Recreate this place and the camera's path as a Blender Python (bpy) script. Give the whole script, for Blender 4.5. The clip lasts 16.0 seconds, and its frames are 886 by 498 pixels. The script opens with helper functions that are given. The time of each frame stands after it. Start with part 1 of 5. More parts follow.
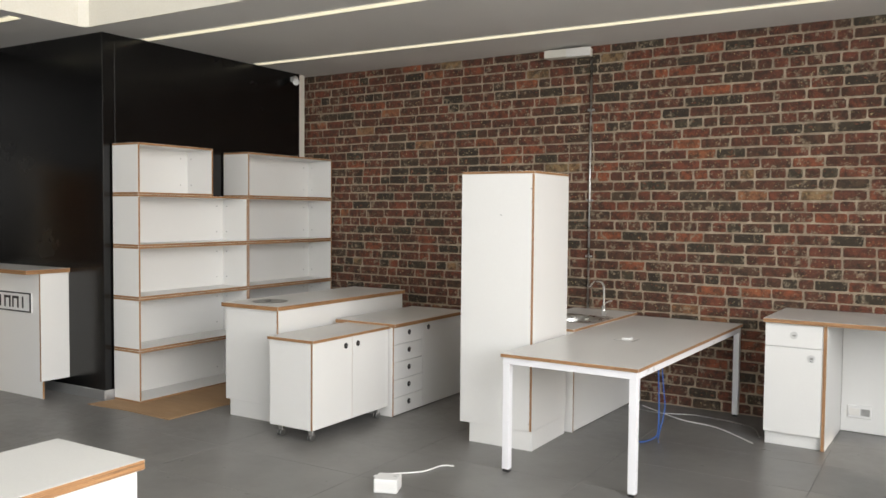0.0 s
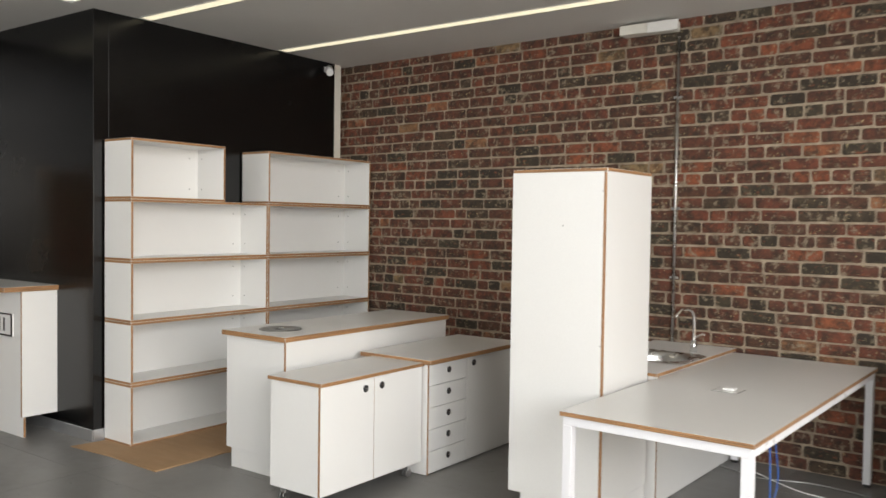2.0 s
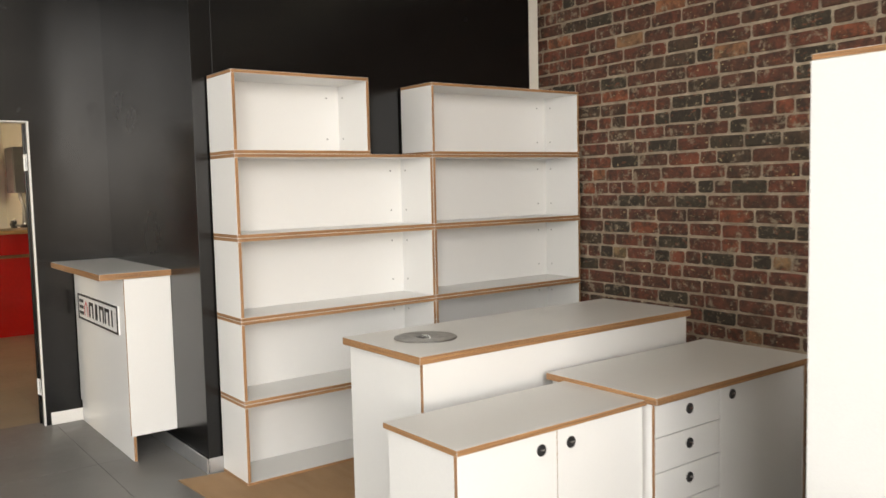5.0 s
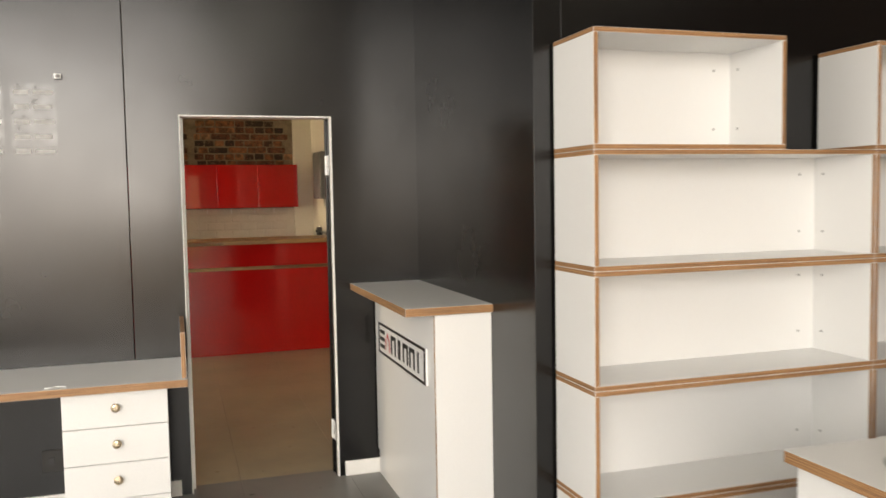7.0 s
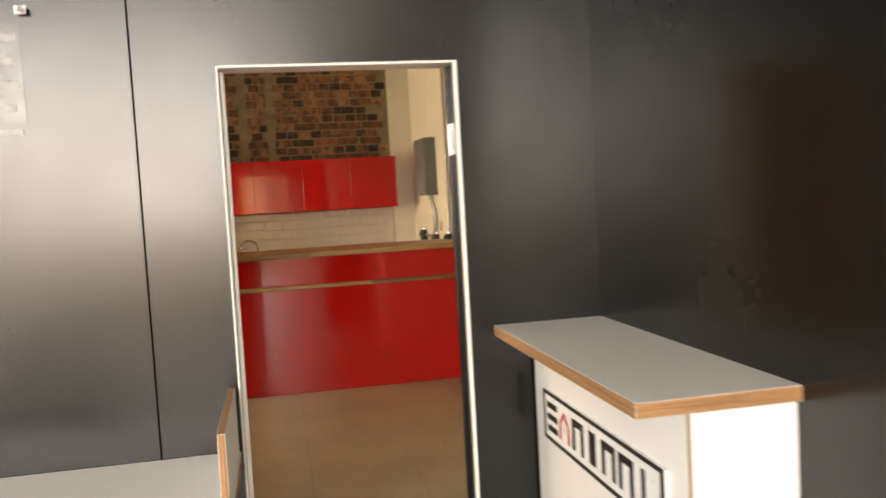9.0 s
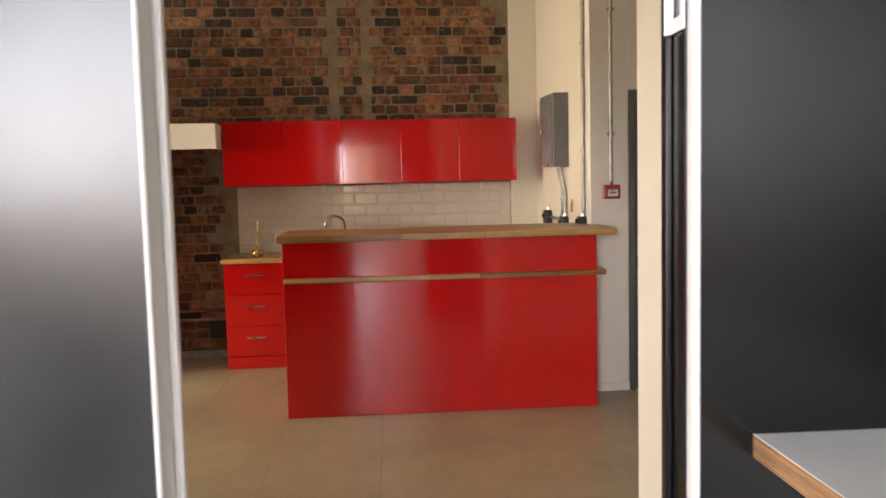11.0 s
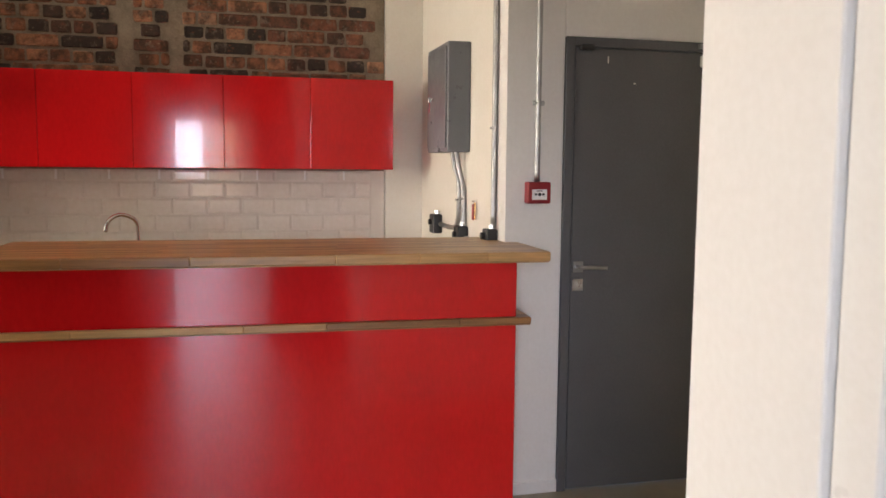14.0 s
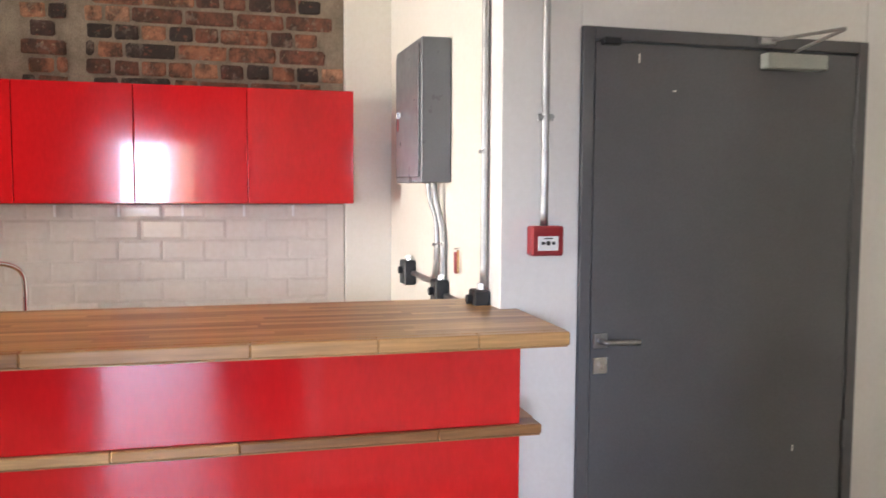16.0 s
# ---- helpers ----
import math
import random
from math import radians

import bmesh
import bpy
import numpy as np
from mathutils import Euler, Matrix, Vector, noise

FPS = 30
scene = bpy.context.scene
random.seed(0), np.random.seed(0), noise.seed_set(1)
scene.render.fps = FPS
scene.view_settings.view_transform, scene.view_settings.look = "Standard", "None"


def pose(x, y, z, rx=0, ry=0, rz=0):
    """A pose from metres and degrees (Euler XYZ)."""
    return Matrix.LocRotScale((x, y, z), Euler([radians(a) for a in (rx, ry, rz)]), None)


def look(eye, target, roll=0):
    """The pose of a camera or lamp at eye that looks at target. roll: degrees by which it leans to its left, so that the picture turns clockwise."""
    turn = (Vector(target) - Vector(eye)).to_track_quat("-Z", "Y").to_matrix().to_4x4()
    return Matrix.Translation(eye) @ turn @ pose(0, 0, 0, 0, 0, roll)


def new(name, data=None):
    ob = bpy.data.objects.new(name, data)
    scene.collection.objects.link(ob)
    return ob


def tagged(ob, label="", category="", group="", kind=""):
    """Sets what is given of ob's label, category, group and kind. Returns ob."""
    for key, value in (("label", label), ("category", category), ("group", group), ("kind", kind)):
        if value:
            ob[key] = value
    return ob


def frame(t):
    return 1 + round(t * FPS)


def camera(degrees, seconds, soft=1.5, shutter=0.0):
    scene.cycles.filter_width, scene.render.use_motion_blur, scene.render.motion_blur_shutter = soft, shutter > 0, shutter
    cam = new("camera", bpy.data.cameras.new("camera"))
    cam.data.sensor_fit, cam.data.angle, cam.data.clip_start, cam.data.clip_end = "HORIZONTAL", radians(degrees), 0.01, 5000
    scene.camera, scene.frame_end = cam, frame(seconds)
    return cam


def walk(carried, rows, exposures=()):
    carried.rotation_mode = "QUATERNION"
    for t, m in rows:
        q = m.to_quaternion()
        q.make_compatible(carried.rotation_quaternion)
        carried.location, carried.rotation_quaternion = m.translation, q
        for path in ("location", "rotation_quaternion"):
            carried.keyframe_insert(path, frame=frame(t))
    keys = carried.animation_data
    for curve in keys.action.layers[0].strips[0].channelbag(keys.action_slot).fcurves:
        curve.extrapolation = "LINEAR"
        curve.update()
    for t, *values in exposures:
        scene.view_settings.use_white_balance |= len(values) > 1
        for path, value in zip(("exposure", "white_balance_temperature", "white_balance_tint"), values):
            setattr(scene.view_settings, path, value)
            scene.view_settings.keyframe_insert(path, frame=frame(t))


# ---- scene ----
cam = camera(56.1, 16.0, shutter=0.5)
PATH = [
    (0, (-0.180, 0.549, 1.631), (-1.220, 2.255, 1.540), 0.5),
    (0.5, (-0.363, 0.710, 1.630), (-1.386, 2.425, 1.511), -0.6),
    (0.8, (-0.426, 0.880, 1.639), (-1.450, 2.593, 1.496), -2.6),
    (1, (-0.468, 1.025, 1.650), (-1.521, 2.720, 1.505), -0.2),
    (1.5, (-0.545, 1.346, 1.646), (-1.661, 3.003, 1.562), 1.3),
    (2, (-0.730, 1.712, 1.618), (-1.910, 3.326, 1.553), 0.8),
    (2.5, (-0.845, 2.007, 1.598), (-2.145, 3.524, 1.496), -1.0),
    (3, (-1.025, 2.343, 1.593), (-2.506, 3.679, 1.454), -2.0),
    (3.2, (-1.106, 2.449, 1.599), (-2.623, 3.742, 1.441), -2.4),
    (5.3, (-2.017, 3.433, 1.569), (-3.623, 4.616, 1.418), -1.8),
    (5.5, (-2.127, 3.440, 1.583), (-3.760, 4.586, 1.440), -2.7),
    (6, (-2.520, 3.514, 1.614), (-4.309, 4.399, 1.480), -2.0),
    (6.5, (-2.881, 3.614, 1.589), (-4.748, 4.319, 1.460), -0.0),
    (7, (-3.273, 3.698, 1.596), (-5.173, 4.308, 1.467), -1.0),
    (7.5, (-3.690, 3.783, 1.581), (-5.613, 4.324, 1.481), -1.6),
    (8, (-4.134, 3.861, 1.596), (-6.083, 4.304, 1.531), -1.8),
    (8.5, (-4.578, 3.894, 1.588), (-6.517, 4.379, 1.503), -4.3),
    (9, (-5.059, 3.892, 1.584), (-7.016, 4.282, 1.452), -3.2),
    (9.5, (-5.517, 3.927, 1.587), (-7.491, 4.216, 1.453), -2.0),
    (11.8, (-7.350, 4.203, 1.477), (-9.343, 4.235, 1.318), -0.9),
    (12, (-7.522, 4.227, 1.487), (-9.516, 4.238, 1.336), -0.7),
    (12.5, (-7.874, 4.218, 1.502), (-9.869, 4.268, 1.371), -0.1),
    (13, (-8.211, 4.272, 1.499), (-10.178, 4.592, 1.339), -0.9),
    (13.5, (-8.524, 4.359, 1.471), (-10.469, 4.780, 1.271), -0.9),
    (14, (-8.784, 4.426, 1.502), (-10.731, 4.839, 1.306), 0.5),
    (14.5, (-9.020, 4.458, 1.525), (-10.949, 4.959, 1.358), -0.3),
    (15, (-9.239, 4.476, 1.557), (-11.142, 5.072, 1.408), -1.7),
    (15.5, (-9.537, 4.567, 1.574), (-11.455, 5.120, 1.447), -0.4),
    (16, (-9.801, 4.668, 1.559), (-11.742, 5.129, 1.413), 0.3),
]
walk(cam, [(t, look(eye, target, roll)) for t, eye, target, roll in PATH],
     [(0.0, -0.55, 7150, 13), (3.0, -0.33, 7300, 13), (5.5, -0.16, 7600, 14), (7.5, -0.08, 7900, 15), (9.0, 0.42, 8200, 17), (9.7, 0.65, 8300, 17), (11.9, 0.66, 5800, 20), (12.6, 0.90, 5850, 20), (13.5, 0.74, 5850, 20), (15.0, 1.08, 5750, 18), (15.5, 1.35, 5500, 18), (16.0, 1.48, 5300, 19)])
from math import cos, pi, sin


# ---------------------------------------------------------------- light
DAY = bpy.data.worlds.new("daylight")
scene.world = DAY
DAY.use_nodes = True
_nt = DAY.node_tree
_sky = _nt.nodes.new("ShaderNodeTexSky")
_sky.sky_type = "NISHITA"
_sky.sun_disc = False
_sky.sun_elevation = radians(24)
_sky.sun_rotation = radians(104)
_nt.links.new(_sky.outputs[0], _nt.nodes["Background"].inputs[0])
_nt.nodes["Background"].inputs[1].default_value = 0.12


def lamp(name, kind, m, energy, colour, size=1.0, size_y=1.0):
    data = bpy.data.lights.new(name, kind)
    data.energy, data.color = energy, colour
    if kind == "AREA":
        data.shape, data.size, data.size_y = "RECTANGLE", size, size_y
    else:
        data.angle = radians(0.6)
    ob = new(name, data)
    ob.matrix_world = m
    return ob


lamp("sun", "SUN", look((3.1, 5.65, 1.75), (-0.85, 6.65, 0.0)), 3.0, (1.0, 0.93, 0.82))
# sky light in the window openings: the shopfront and the two rooms behind
lamp("shopfront_light", "AREA", look((3.04, 0.80, 2.88), (-5, 0.80, 2.88)), 1130, (0.85, 0.925, 1.0), 6.5, 3.45)
lamp("street_window_light", "AREA", look((-3.6, -3.12, 1.6), (-3.6, 4, 1.6)), 195, (0.85, 0.925, 1.0), 6.5, 2.4)
lamp("kitchen_window_light", "AREA", look((-11.90, -1.65, 1.6), (-12.11, 4.19, 1.6)), 155, (1.0, 0.86, 0.61), 2.5, 2.0)

# ---------------------------------------------------------------- materials


def nodes_of(name):
    m = bpy.data.materials.new(name)
    m.use_nodes = True
    nt = m.node_tree
    return m, nt, nt.nodes["Principled BSDF"]


def add(nt, kind, **inputs):
    n = nt.nodes.new("ShaderNode" + kind)
    for k, v in inputs.items():
        n.inputs[k.replace("_", " ")].default_value = v
    return n


def mix_colour(nt, fac, a, b, mode="MIX"):
    n = nt.nodes.new("ShaderNodeMix")
    n.data_type, n.blend_type = "RGBA", mode
    for sock, v in ((n.inputs[0], fac), (n.inputs[6], a), (n.inputs[7], b)):
        if isinstance(v, bpy.types.NodeSocket):
            nt.links.new(v, sock)
        else:
            sock.default_value = v if isinstance(v, float) else (*v, 1)
    return n.outputs[2]


def ramp(nt, fac, stops):
    n = nt.nodes.new("ShaderNodeValToRGB")
    e = n.color_ramp.elements
    while len(e) < len(stops):
        e.new(0.5)
    for el, (p, c) in zip(e, stops):
        el.position, el.color = p, (*c, 1) if len(c) == 3 else c
    nt.links.new(fac, n.inputs[0])
    return n.outputs[0]


def grey(v):
    return (v, v, v)


def place(nt, sx=1.0, sy=1.0, sz=1.0):
    g = nt.nodes.new("ShaderNodeNewGeometry")
    m = nt.nodes.new("ShaderNodeMapping")
    m.inputs["Scale"].default_value = (sx, sy, sz)
    nt.links.new(g.outputs["Position"], m.inputs[0])
    return m.outputs[0]


def cloudy(nt, where, scale, detail=4.0, rough=0.55):
    n = add(nt, "TexNoise", Scale=scale, Detail=detail, Roughness=rough)
    nt.links.new(where, n.inputs["Vector"])
    return n.outputs[0]


def relief(nt, bsdf, height, strength, distance=0.002):
    b = add(nt, "Bump", Strength=strength, Distance=distance)
    nt.links.new(height, b.inputs["Height"])
    nt.links.new(b.outputs[0], bsdf.inputs["Normal"])


def painted(name, colour, rough, stain=0.12, scale=1.6, grain=180.0, bump=0.05, metal=0.0, rough_var=0.1, coat=0.0, stretch=(1, 1, 1), shine=0.5):
    """Paint, laminate or metal: a base colour with soft stains, fine grain and uneven gloss."""
    m, nt, b = nodes_of(name)
    p = place(nt, *stretch)
    big, fine = cloudy(nt, p, scale, 6.0), cloudy(nt, p, grain, 2.0)
    dark = tuple(c * (1 - stain) for c in colour)
    light = tuple(min(1.0, c * (1 + stain * 0.5)) for c in colour)
    c = ramp(nt, big, [(0.3, dark), (0.7, light)])
    c = mix_colour(nt, 0.06, c, ramp(nt, fine, [(0.3, grey(0.0)), (0.7, grey(1.0))]), "OVERLAY")
    nt.links.new(c, b.inputs["Base Color"])
    r = ramp(nt, cloudy(nt, p, scale * 3.1, 5.0), [(0.3, grey(max(0.02, rough - rough_var))), (0.7, grey(rough + rough_var))])
    nt.links.new(r, b.inputs["Roughness"])
    b.inputs["Metallic"].default_value = metal
    b.inputs["Coat Weight"].default_value = coat
    b.inputs["Specular IOR Level"].default_value = shine
    if bump:
        relief(nt, b, fine, bump, 0.001)
    return m


def plywood(name, axis):
    """Cut edge of birch ply: layers across the sheet's thickness."""
    m, nt, b = nodes_of(name)
    s = [3.0, 3.0, 3.0]
    s[axis] = 620.0
    layers = cloudy(nt, place(nt, *s), 1.0, 1.0)
    s[axis] = 60.0
    grain = cloudy(nt, place(nt, *[v * 14 for v in s]), 1.0, 3.0)
    c = ramp(nt, layers, [(0.40, (0.13, 0.055, 0.022)), (0.52, (0.35, 0.165, 0.066)), (0.66, (0.50, 0.265, 0.115))])
    c = mix_colour(nt, 0.35, c, ramp(nt, grain, [(0.3, (0.18, 0.09, 0.04)), (0.7, (0.50, 0.30, 0.15))]))
    nt.links.new(c, b.inputs["Base Color"])
    b.inputs["Roughness"].default_value = 0.55
    relief(nt, b, layers, 0.25, 0.001)
    return m


def brick_material(name, single, palette, mortar_stain):
    """Old fired brick, its tone by the piece, with soot, mortar smears and pits."""
    m, nt, b = nodes_of(name)
    if single:
        tone = nt.nodes.new("ShaderNodeObjectInfo").outputs["Random"]
    else:
        tone = nt.nodes.new("ShaderNodeNewGeometry").outputs["Random Per Island"]
    p = place(nt)
    c = ramp(nt, tone, palette)
    patch = cloudy(nt, p, 13.0, 6.0, 0.7)
    c = mix_colour(nt, ramp(nt, patch, [(0.40, grey(0.0)), (0.60, grey(0.8))]), c, (0.034, 0.025, 0.017))
    rub = cloudy(nt, place(nt, 1.0, 1.0, 1.6), 22.0, 3.0, 0.6)
    c = mix_colour(nt, ramp(nt, rub, [(0.60, grey(0.0)), (0.72, grey(0.7))]), c, (0.27, 0.085, 0.045))
    c2 = cloudy(nt, p, 17.0, 9.0, 0.75)
    c = mix_colour(nt, ramp(nt, c2, [(0.55, grey(0.0)), (0.615, grey(mortar_stain))]), c, (0.31, 0.25, 0.175))
    spot = cloudy(nt, p, 46.0, 3.0, 0.6)
    c = mix_colour(nt, ramp(nt, spot, [(0.66, grey(0.0)), (0.69, grey(mortar_stain))]), c, (0.50, 0.40, 0.22))
    fine = cloudy(nt, p, 190.0, 5.0, 0.75)
    c = mix_colour(nt, 0.55, c, ramp(nt, fine, [(0.25, grey(0.12)), (0.75, grey(0.85))]), "OVERLAY")
    nt.links.new(c, b.inputs["Base Color"])
    b.inputs["Roughness"].default_value = 0.82
    h = nt.nodes.new("ShaderNodeMath")
    h.operation = "MULTIPLY_ADD"
    nt.links.new(c2, h.inputs[0])
    h.inputs[1].default_value = 2.0
    nt.links.new(fine, h.inputs[2])
    relief(nt, b, h.outputs[0], 0.9, 0.006)
    return m


def mortar_material(name, a, c_):
    m, nt, b = nodes_of(name)
    p = place(nt)
    c = ramp(nt, cloudy(nt, p, 9.0, 6.0, 0.65), [(0.32, a), (0.68, c_)])
    fine = cloudy(nt, p, 160.0, 5.0, 0.7)
    c = mix_colour(nt, 0.5, c, ramp(nt, fine, [(0.25, grey(0.2)), (0.75, grey(0.8))]), "OVERLAY")
    nt.links.new(c, b.inputs["Base Color"])
    b.inputs["Roughness"].default_value = 0.9
    relief(nt, b, cloudy(nt, p, 60.0, 6.0, 0.7), 1.0, 0.008)
    return m


def tile_material(name, colour, rough):
    """Cement-look floor tile: cloudy, lightly scuffed, half-gloss."""
    m, nt, b = nodes_of(name)
    p = place(nt)
    cloud, scuff = cloudy(nt, p, 1.3, 7.0, 0.6), cloudy(nt, p, 11.0, 7.0, 0.7)
    lo, hi = tuple(v * 0.8 for v in colour), tuple(v * 1.18 for v in colour)
    c = ramp(nt, cloud, [(0.3, lo), (0.7, hi)])
    c = mix_colour(nt, 0.25, c, ramp(nt, scuff, [(0.3, grey(0.2)), (0.7, grey(0.8))]), "OVERLAY")
    nt.links.new(c, b.inputs["Base Color"])
    nt.links.new(ramp(nt, scuff, [(0.3, grey(rough - 0.08)), (0.7, grey(rough + 0.12))]), b.inputs["Roughness"])
    relief(nt, b, scuff, 0.06, 0.002)
    return m


def wood_material(name, axis):
    """Oiled block-board: short staves side by side, each of its own tone, grain along the axis."""
    m, nt, b = nodes_of(name)
    tone = nt.nodes.new("ShaderNodeObjectInfo").outputs["Random"]
    s = [70.0, 70.0, 70.0]
    s[axis] = 4.0
    grain = cloudy(nt, place(nt, *s), 1.0, 4.0, 0.6)
    c = ramp(nt, tone, [(0.0, (0.23, 0.105, 0.036)), (0.35, (0.37, 0.195, 0.068)), (0.7, (0.48, 0.275, 0.10)), (1.0, (0.55, 0.345, 0.145))])
    c = mix_colour(nt, 0.5, c, ramp(nt, grain, [(0.3, grey(0.22)), (0.7, grey(0.72))]), "OVERLAY")
    nt.links.new(c, b.inputs["Base Color"])
    b.inputs["Roughness"].default_value = 0.33
    relief(nt, b, grain, 0.12, 0.001)
    return m


def glowing(name, colour, strength):
    m, nt, b = nodes_of(name)
    b.inputs["Base Color"].default_value = (*colour, 1)
    b.inputs["Emission Color"].default_value = (*colour, 1)
    b.inputs["Emission Strength"].default_value = strength
    return m


def glass_material(name):
    m, nt, b = nodes_of(name)
    b.inputs["Base Color"].default_value = (0.97, 0.99, 0.98, 1)
    b.inputs["Roughness"].default_value = 0.0
    b.inputs["Transmission Weight"].default_value = 1.0
    b.inputs["IOR"].default_value = 1.03
    b.inputs["Specular IOR Level"].default_value = 0.5
    return m


LAMINATE = painted("white_laminate", (0.755, 0.752, 0.738), 0.34, 0.025, 0.7, 240.0, 0.04, rough_var=0.03)
TOPWHITE = painted("grey_white_laminate", (0.645, 0.64, 0.622), 0.32, 0.03, 0.8, 260.0, 0.05, rough_var=0.03)
PLASTER = painted("white_plaster", (0.76, 0.742, 0.705), 0.6, 0.03, 0.9, 60.0, 0.25)
CREAM = painted("cream_plaster", (0.76, 0.73, 0.65), 0.6, 0.08, 0.9, 60.0, 0.25)
SOFFIT = painted("ceiling_paint", (0.76, 0.745, 0.715), 0.6, 0.05, 0.7, 90.0, 0.1)
BLACK = painted("black_panel_paint", (0.0030, 0.0030, 0.0031), 0.235, 0.15, 0.6, 130.0, 0.03, rough_var=0.05, shine=0.46)
WHITEPAINT = painted("white_gloss_paint", (0.76, 0.745, 0.71), 0.3, 0.02, 2.5, 90.0, 0.06, rough_var=0.03)
STEELWHITE = painted("white_powder_coat", (0.80, 0.80, 0.83), 0.35, 0.04, 3.0, 300.0, 0.05)
RED = painted("red_gloss_paint", (0.58, 0.009, 0.009), 0.125, 0.16, 1.2, 70.0, 0.10, rough_var=0.04, coat=0.4, stretch=(1, 1, 0.4))
GREYPAINT = painted("grey_door_paint", (0.108, 0.108, 0.110), 0.42, 0.15, 1.5, 110.0, 0.15)
BOXGREY = painted("grey_enamel", (0.14, 0.145, 0.155), 0.35, 0.12, 3.0, 150.0, 0.1)
STEEL = painted("brushed_steel", (0.62, 0.62, 0.61), 0.3, 0.1, 5.0, 300.0, 0.05, 1.0)
CLOSER = painted("closer_enamel", (0.36, 0.37, 0.33), 0.4, 0.1, 4.0)
CHROME = painted("chrome", (0.80, 0.80, 0.80), 0.1, 0.05, 5.0, 300.0, 0.0, 1.0, 0.03)
GALV = painted("galvanised_steel", (0.42, 0.42, 0.41), 0.42, 0.25, 14.0, 200.0, 0.1, 1.0)
BRASS = painted("brass", (0.72, 0.50, 0.20), 0.25, 0.15, 9.0, 200.0, 0.05, 1.0)
NICKEL = painted("champagne_metal", (0.58, 0.47, 0.33), 0.28, 0.12, 9.0, 200.0, 0.03, 0.9)
RUBBER = painted("black_plastic", (0.018, 0.018, 0.019), 0.45, 0.2, 8.0, 200.0, 0.1)
WHITEPLASTIC = painted("white_plastic", (0.78, 0.78, 0.77), 0.35, 0.04, 6.0, 200.0, 0.05)
BLUECABLE = painted("blue_cable", (0.03, 0.12, 0.42), 0.45, 0.1, 8.0)
REDPLASTIC = painted("red_plastic", (0.27, 0.014, 0.018), 0.4, 0.1, 8.0)
CARDBOARD = painted("cardboard", (0.36, 0.22, 0.115), 0.8, 0.14, 2.2, 140.0, 0.3, stretch=(1, 3, 1))
INK = painted("black_vinyl", (0.012, 0.012, 0.013), 0.4, 0.1, 8.0)
INKRED = painted("red_vinyl", (0.62, 0.04, 0.05), 0.4, 0.1, 8.0)
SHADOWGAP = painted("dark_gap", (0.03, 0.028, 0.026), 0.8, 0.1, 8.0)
ALU = painted("anodised_skirting", (0.55, 0.56, 0.57), 0.38, 0.08, 3.0, 220.0, 0.05, 0.85)
PLY = [plywood("ply_edge_x", 0), plywood("ply_edge_y", 1), plywood("ply_edge_z", 2)]
STAVES = wood_material("oiled_wood_staves", 1)
GLASS = glass_material("clear_glass")
TUBE = glowing("strip_light", (1.0, 0.97, 0.74), 1.1)
FLOORTILE = tile_material("cement_tile", (0.175, 0.17, 0.163), 0.34)
FLOORTILE2 = tile_material("beige_cement_tile", (0.31, 0.265, 0.185), 0.34)
JOINT = painted("tile_joint", (0.135, 0.132, 0.124), 0.8, 0.1, 5.0)
METRO = painted("glazed_white_tile", (0.68, 0.63, 0.575), 0.10, 0.04, 4.0, 40.0, 0.08, rough_var=0.03)
GROUT = painted("white_grout", (0.65, 0.60, 0.545), 0.8, 0.06, 6.0)
OLD_PALETTE = [(0.0, (0.045, 0.032, 0.022)), (0.12, (0.070, 0.054, 0.034)), (0.28, (0.125, 0.050, 0.030)), (0.66, (0.165, 0.052, 0.031)), (0.90, (0.215, 0.064, 0.035)), (0.97, (0.34, 0.10, 0.045)), (1.0, (0.30, 0.20, 0.10))]
NEW_PALETTE = [(0.0, (0.028, 0.020, 0.018)), (0.20, (0.060, 0.036, 0.028)), (0.32, (0.19, 0.072, 0.040)), (0.70, (0.37, 0.150, 0.070)), (0.92, (0.46, 0.215, 0.105)), (1.0, (0.50, 0.27, 0.15))]
BRICK_A = brick_material("old_brick", True, OLD_PALETTE, 0.8)
BRICK_A_REST = brick_material("old_brick_far", False, OLD_PALETTE, 0.8)
BRICK_B = brick_material("clinker_brick", True, NEW_PALETTE, 0.4)
BRICK_B_REST = brick_material("clinker_brick_far", False, NEW_PALETTE, 0.4)
MORTAR_A = mortar_material("smeared_mortar", (0.215, 0.165, 0.12), (0.48, 0.39, 0.285))
MORTAR_B = mortar_material("grey_mortar", (0.18, 0.14, 0.095), (0.31, 0.255, 0.18))

# ---------------------------------------------------------------- builders
ORIGIN = {}
HINGE = (-13.9, 5.3)
DATUM = [Vector((0, 0, 0)), 0.0, Vector((0, 0, 0))]


def datum(x, y, z=0.0, turn=0.0, about=HINGE):
    """Sets the corner from which the places that follow are taken, and their turn about a point of the plan."""
    DATUM[:] = Vector((x, y, z)), radians(turn), Vector((*about, 0))


def settle(ob, at):
    place_ = Vector(at) + DATUM[0]
    ob.location = DATUM[2] + Matrix.Rotation(DATUM[1], 3, "Z") @ (place_ - DATUM[2])
    ob.rotation_euler = (0, 0, DATUM[1])


rng = random.Random(7)


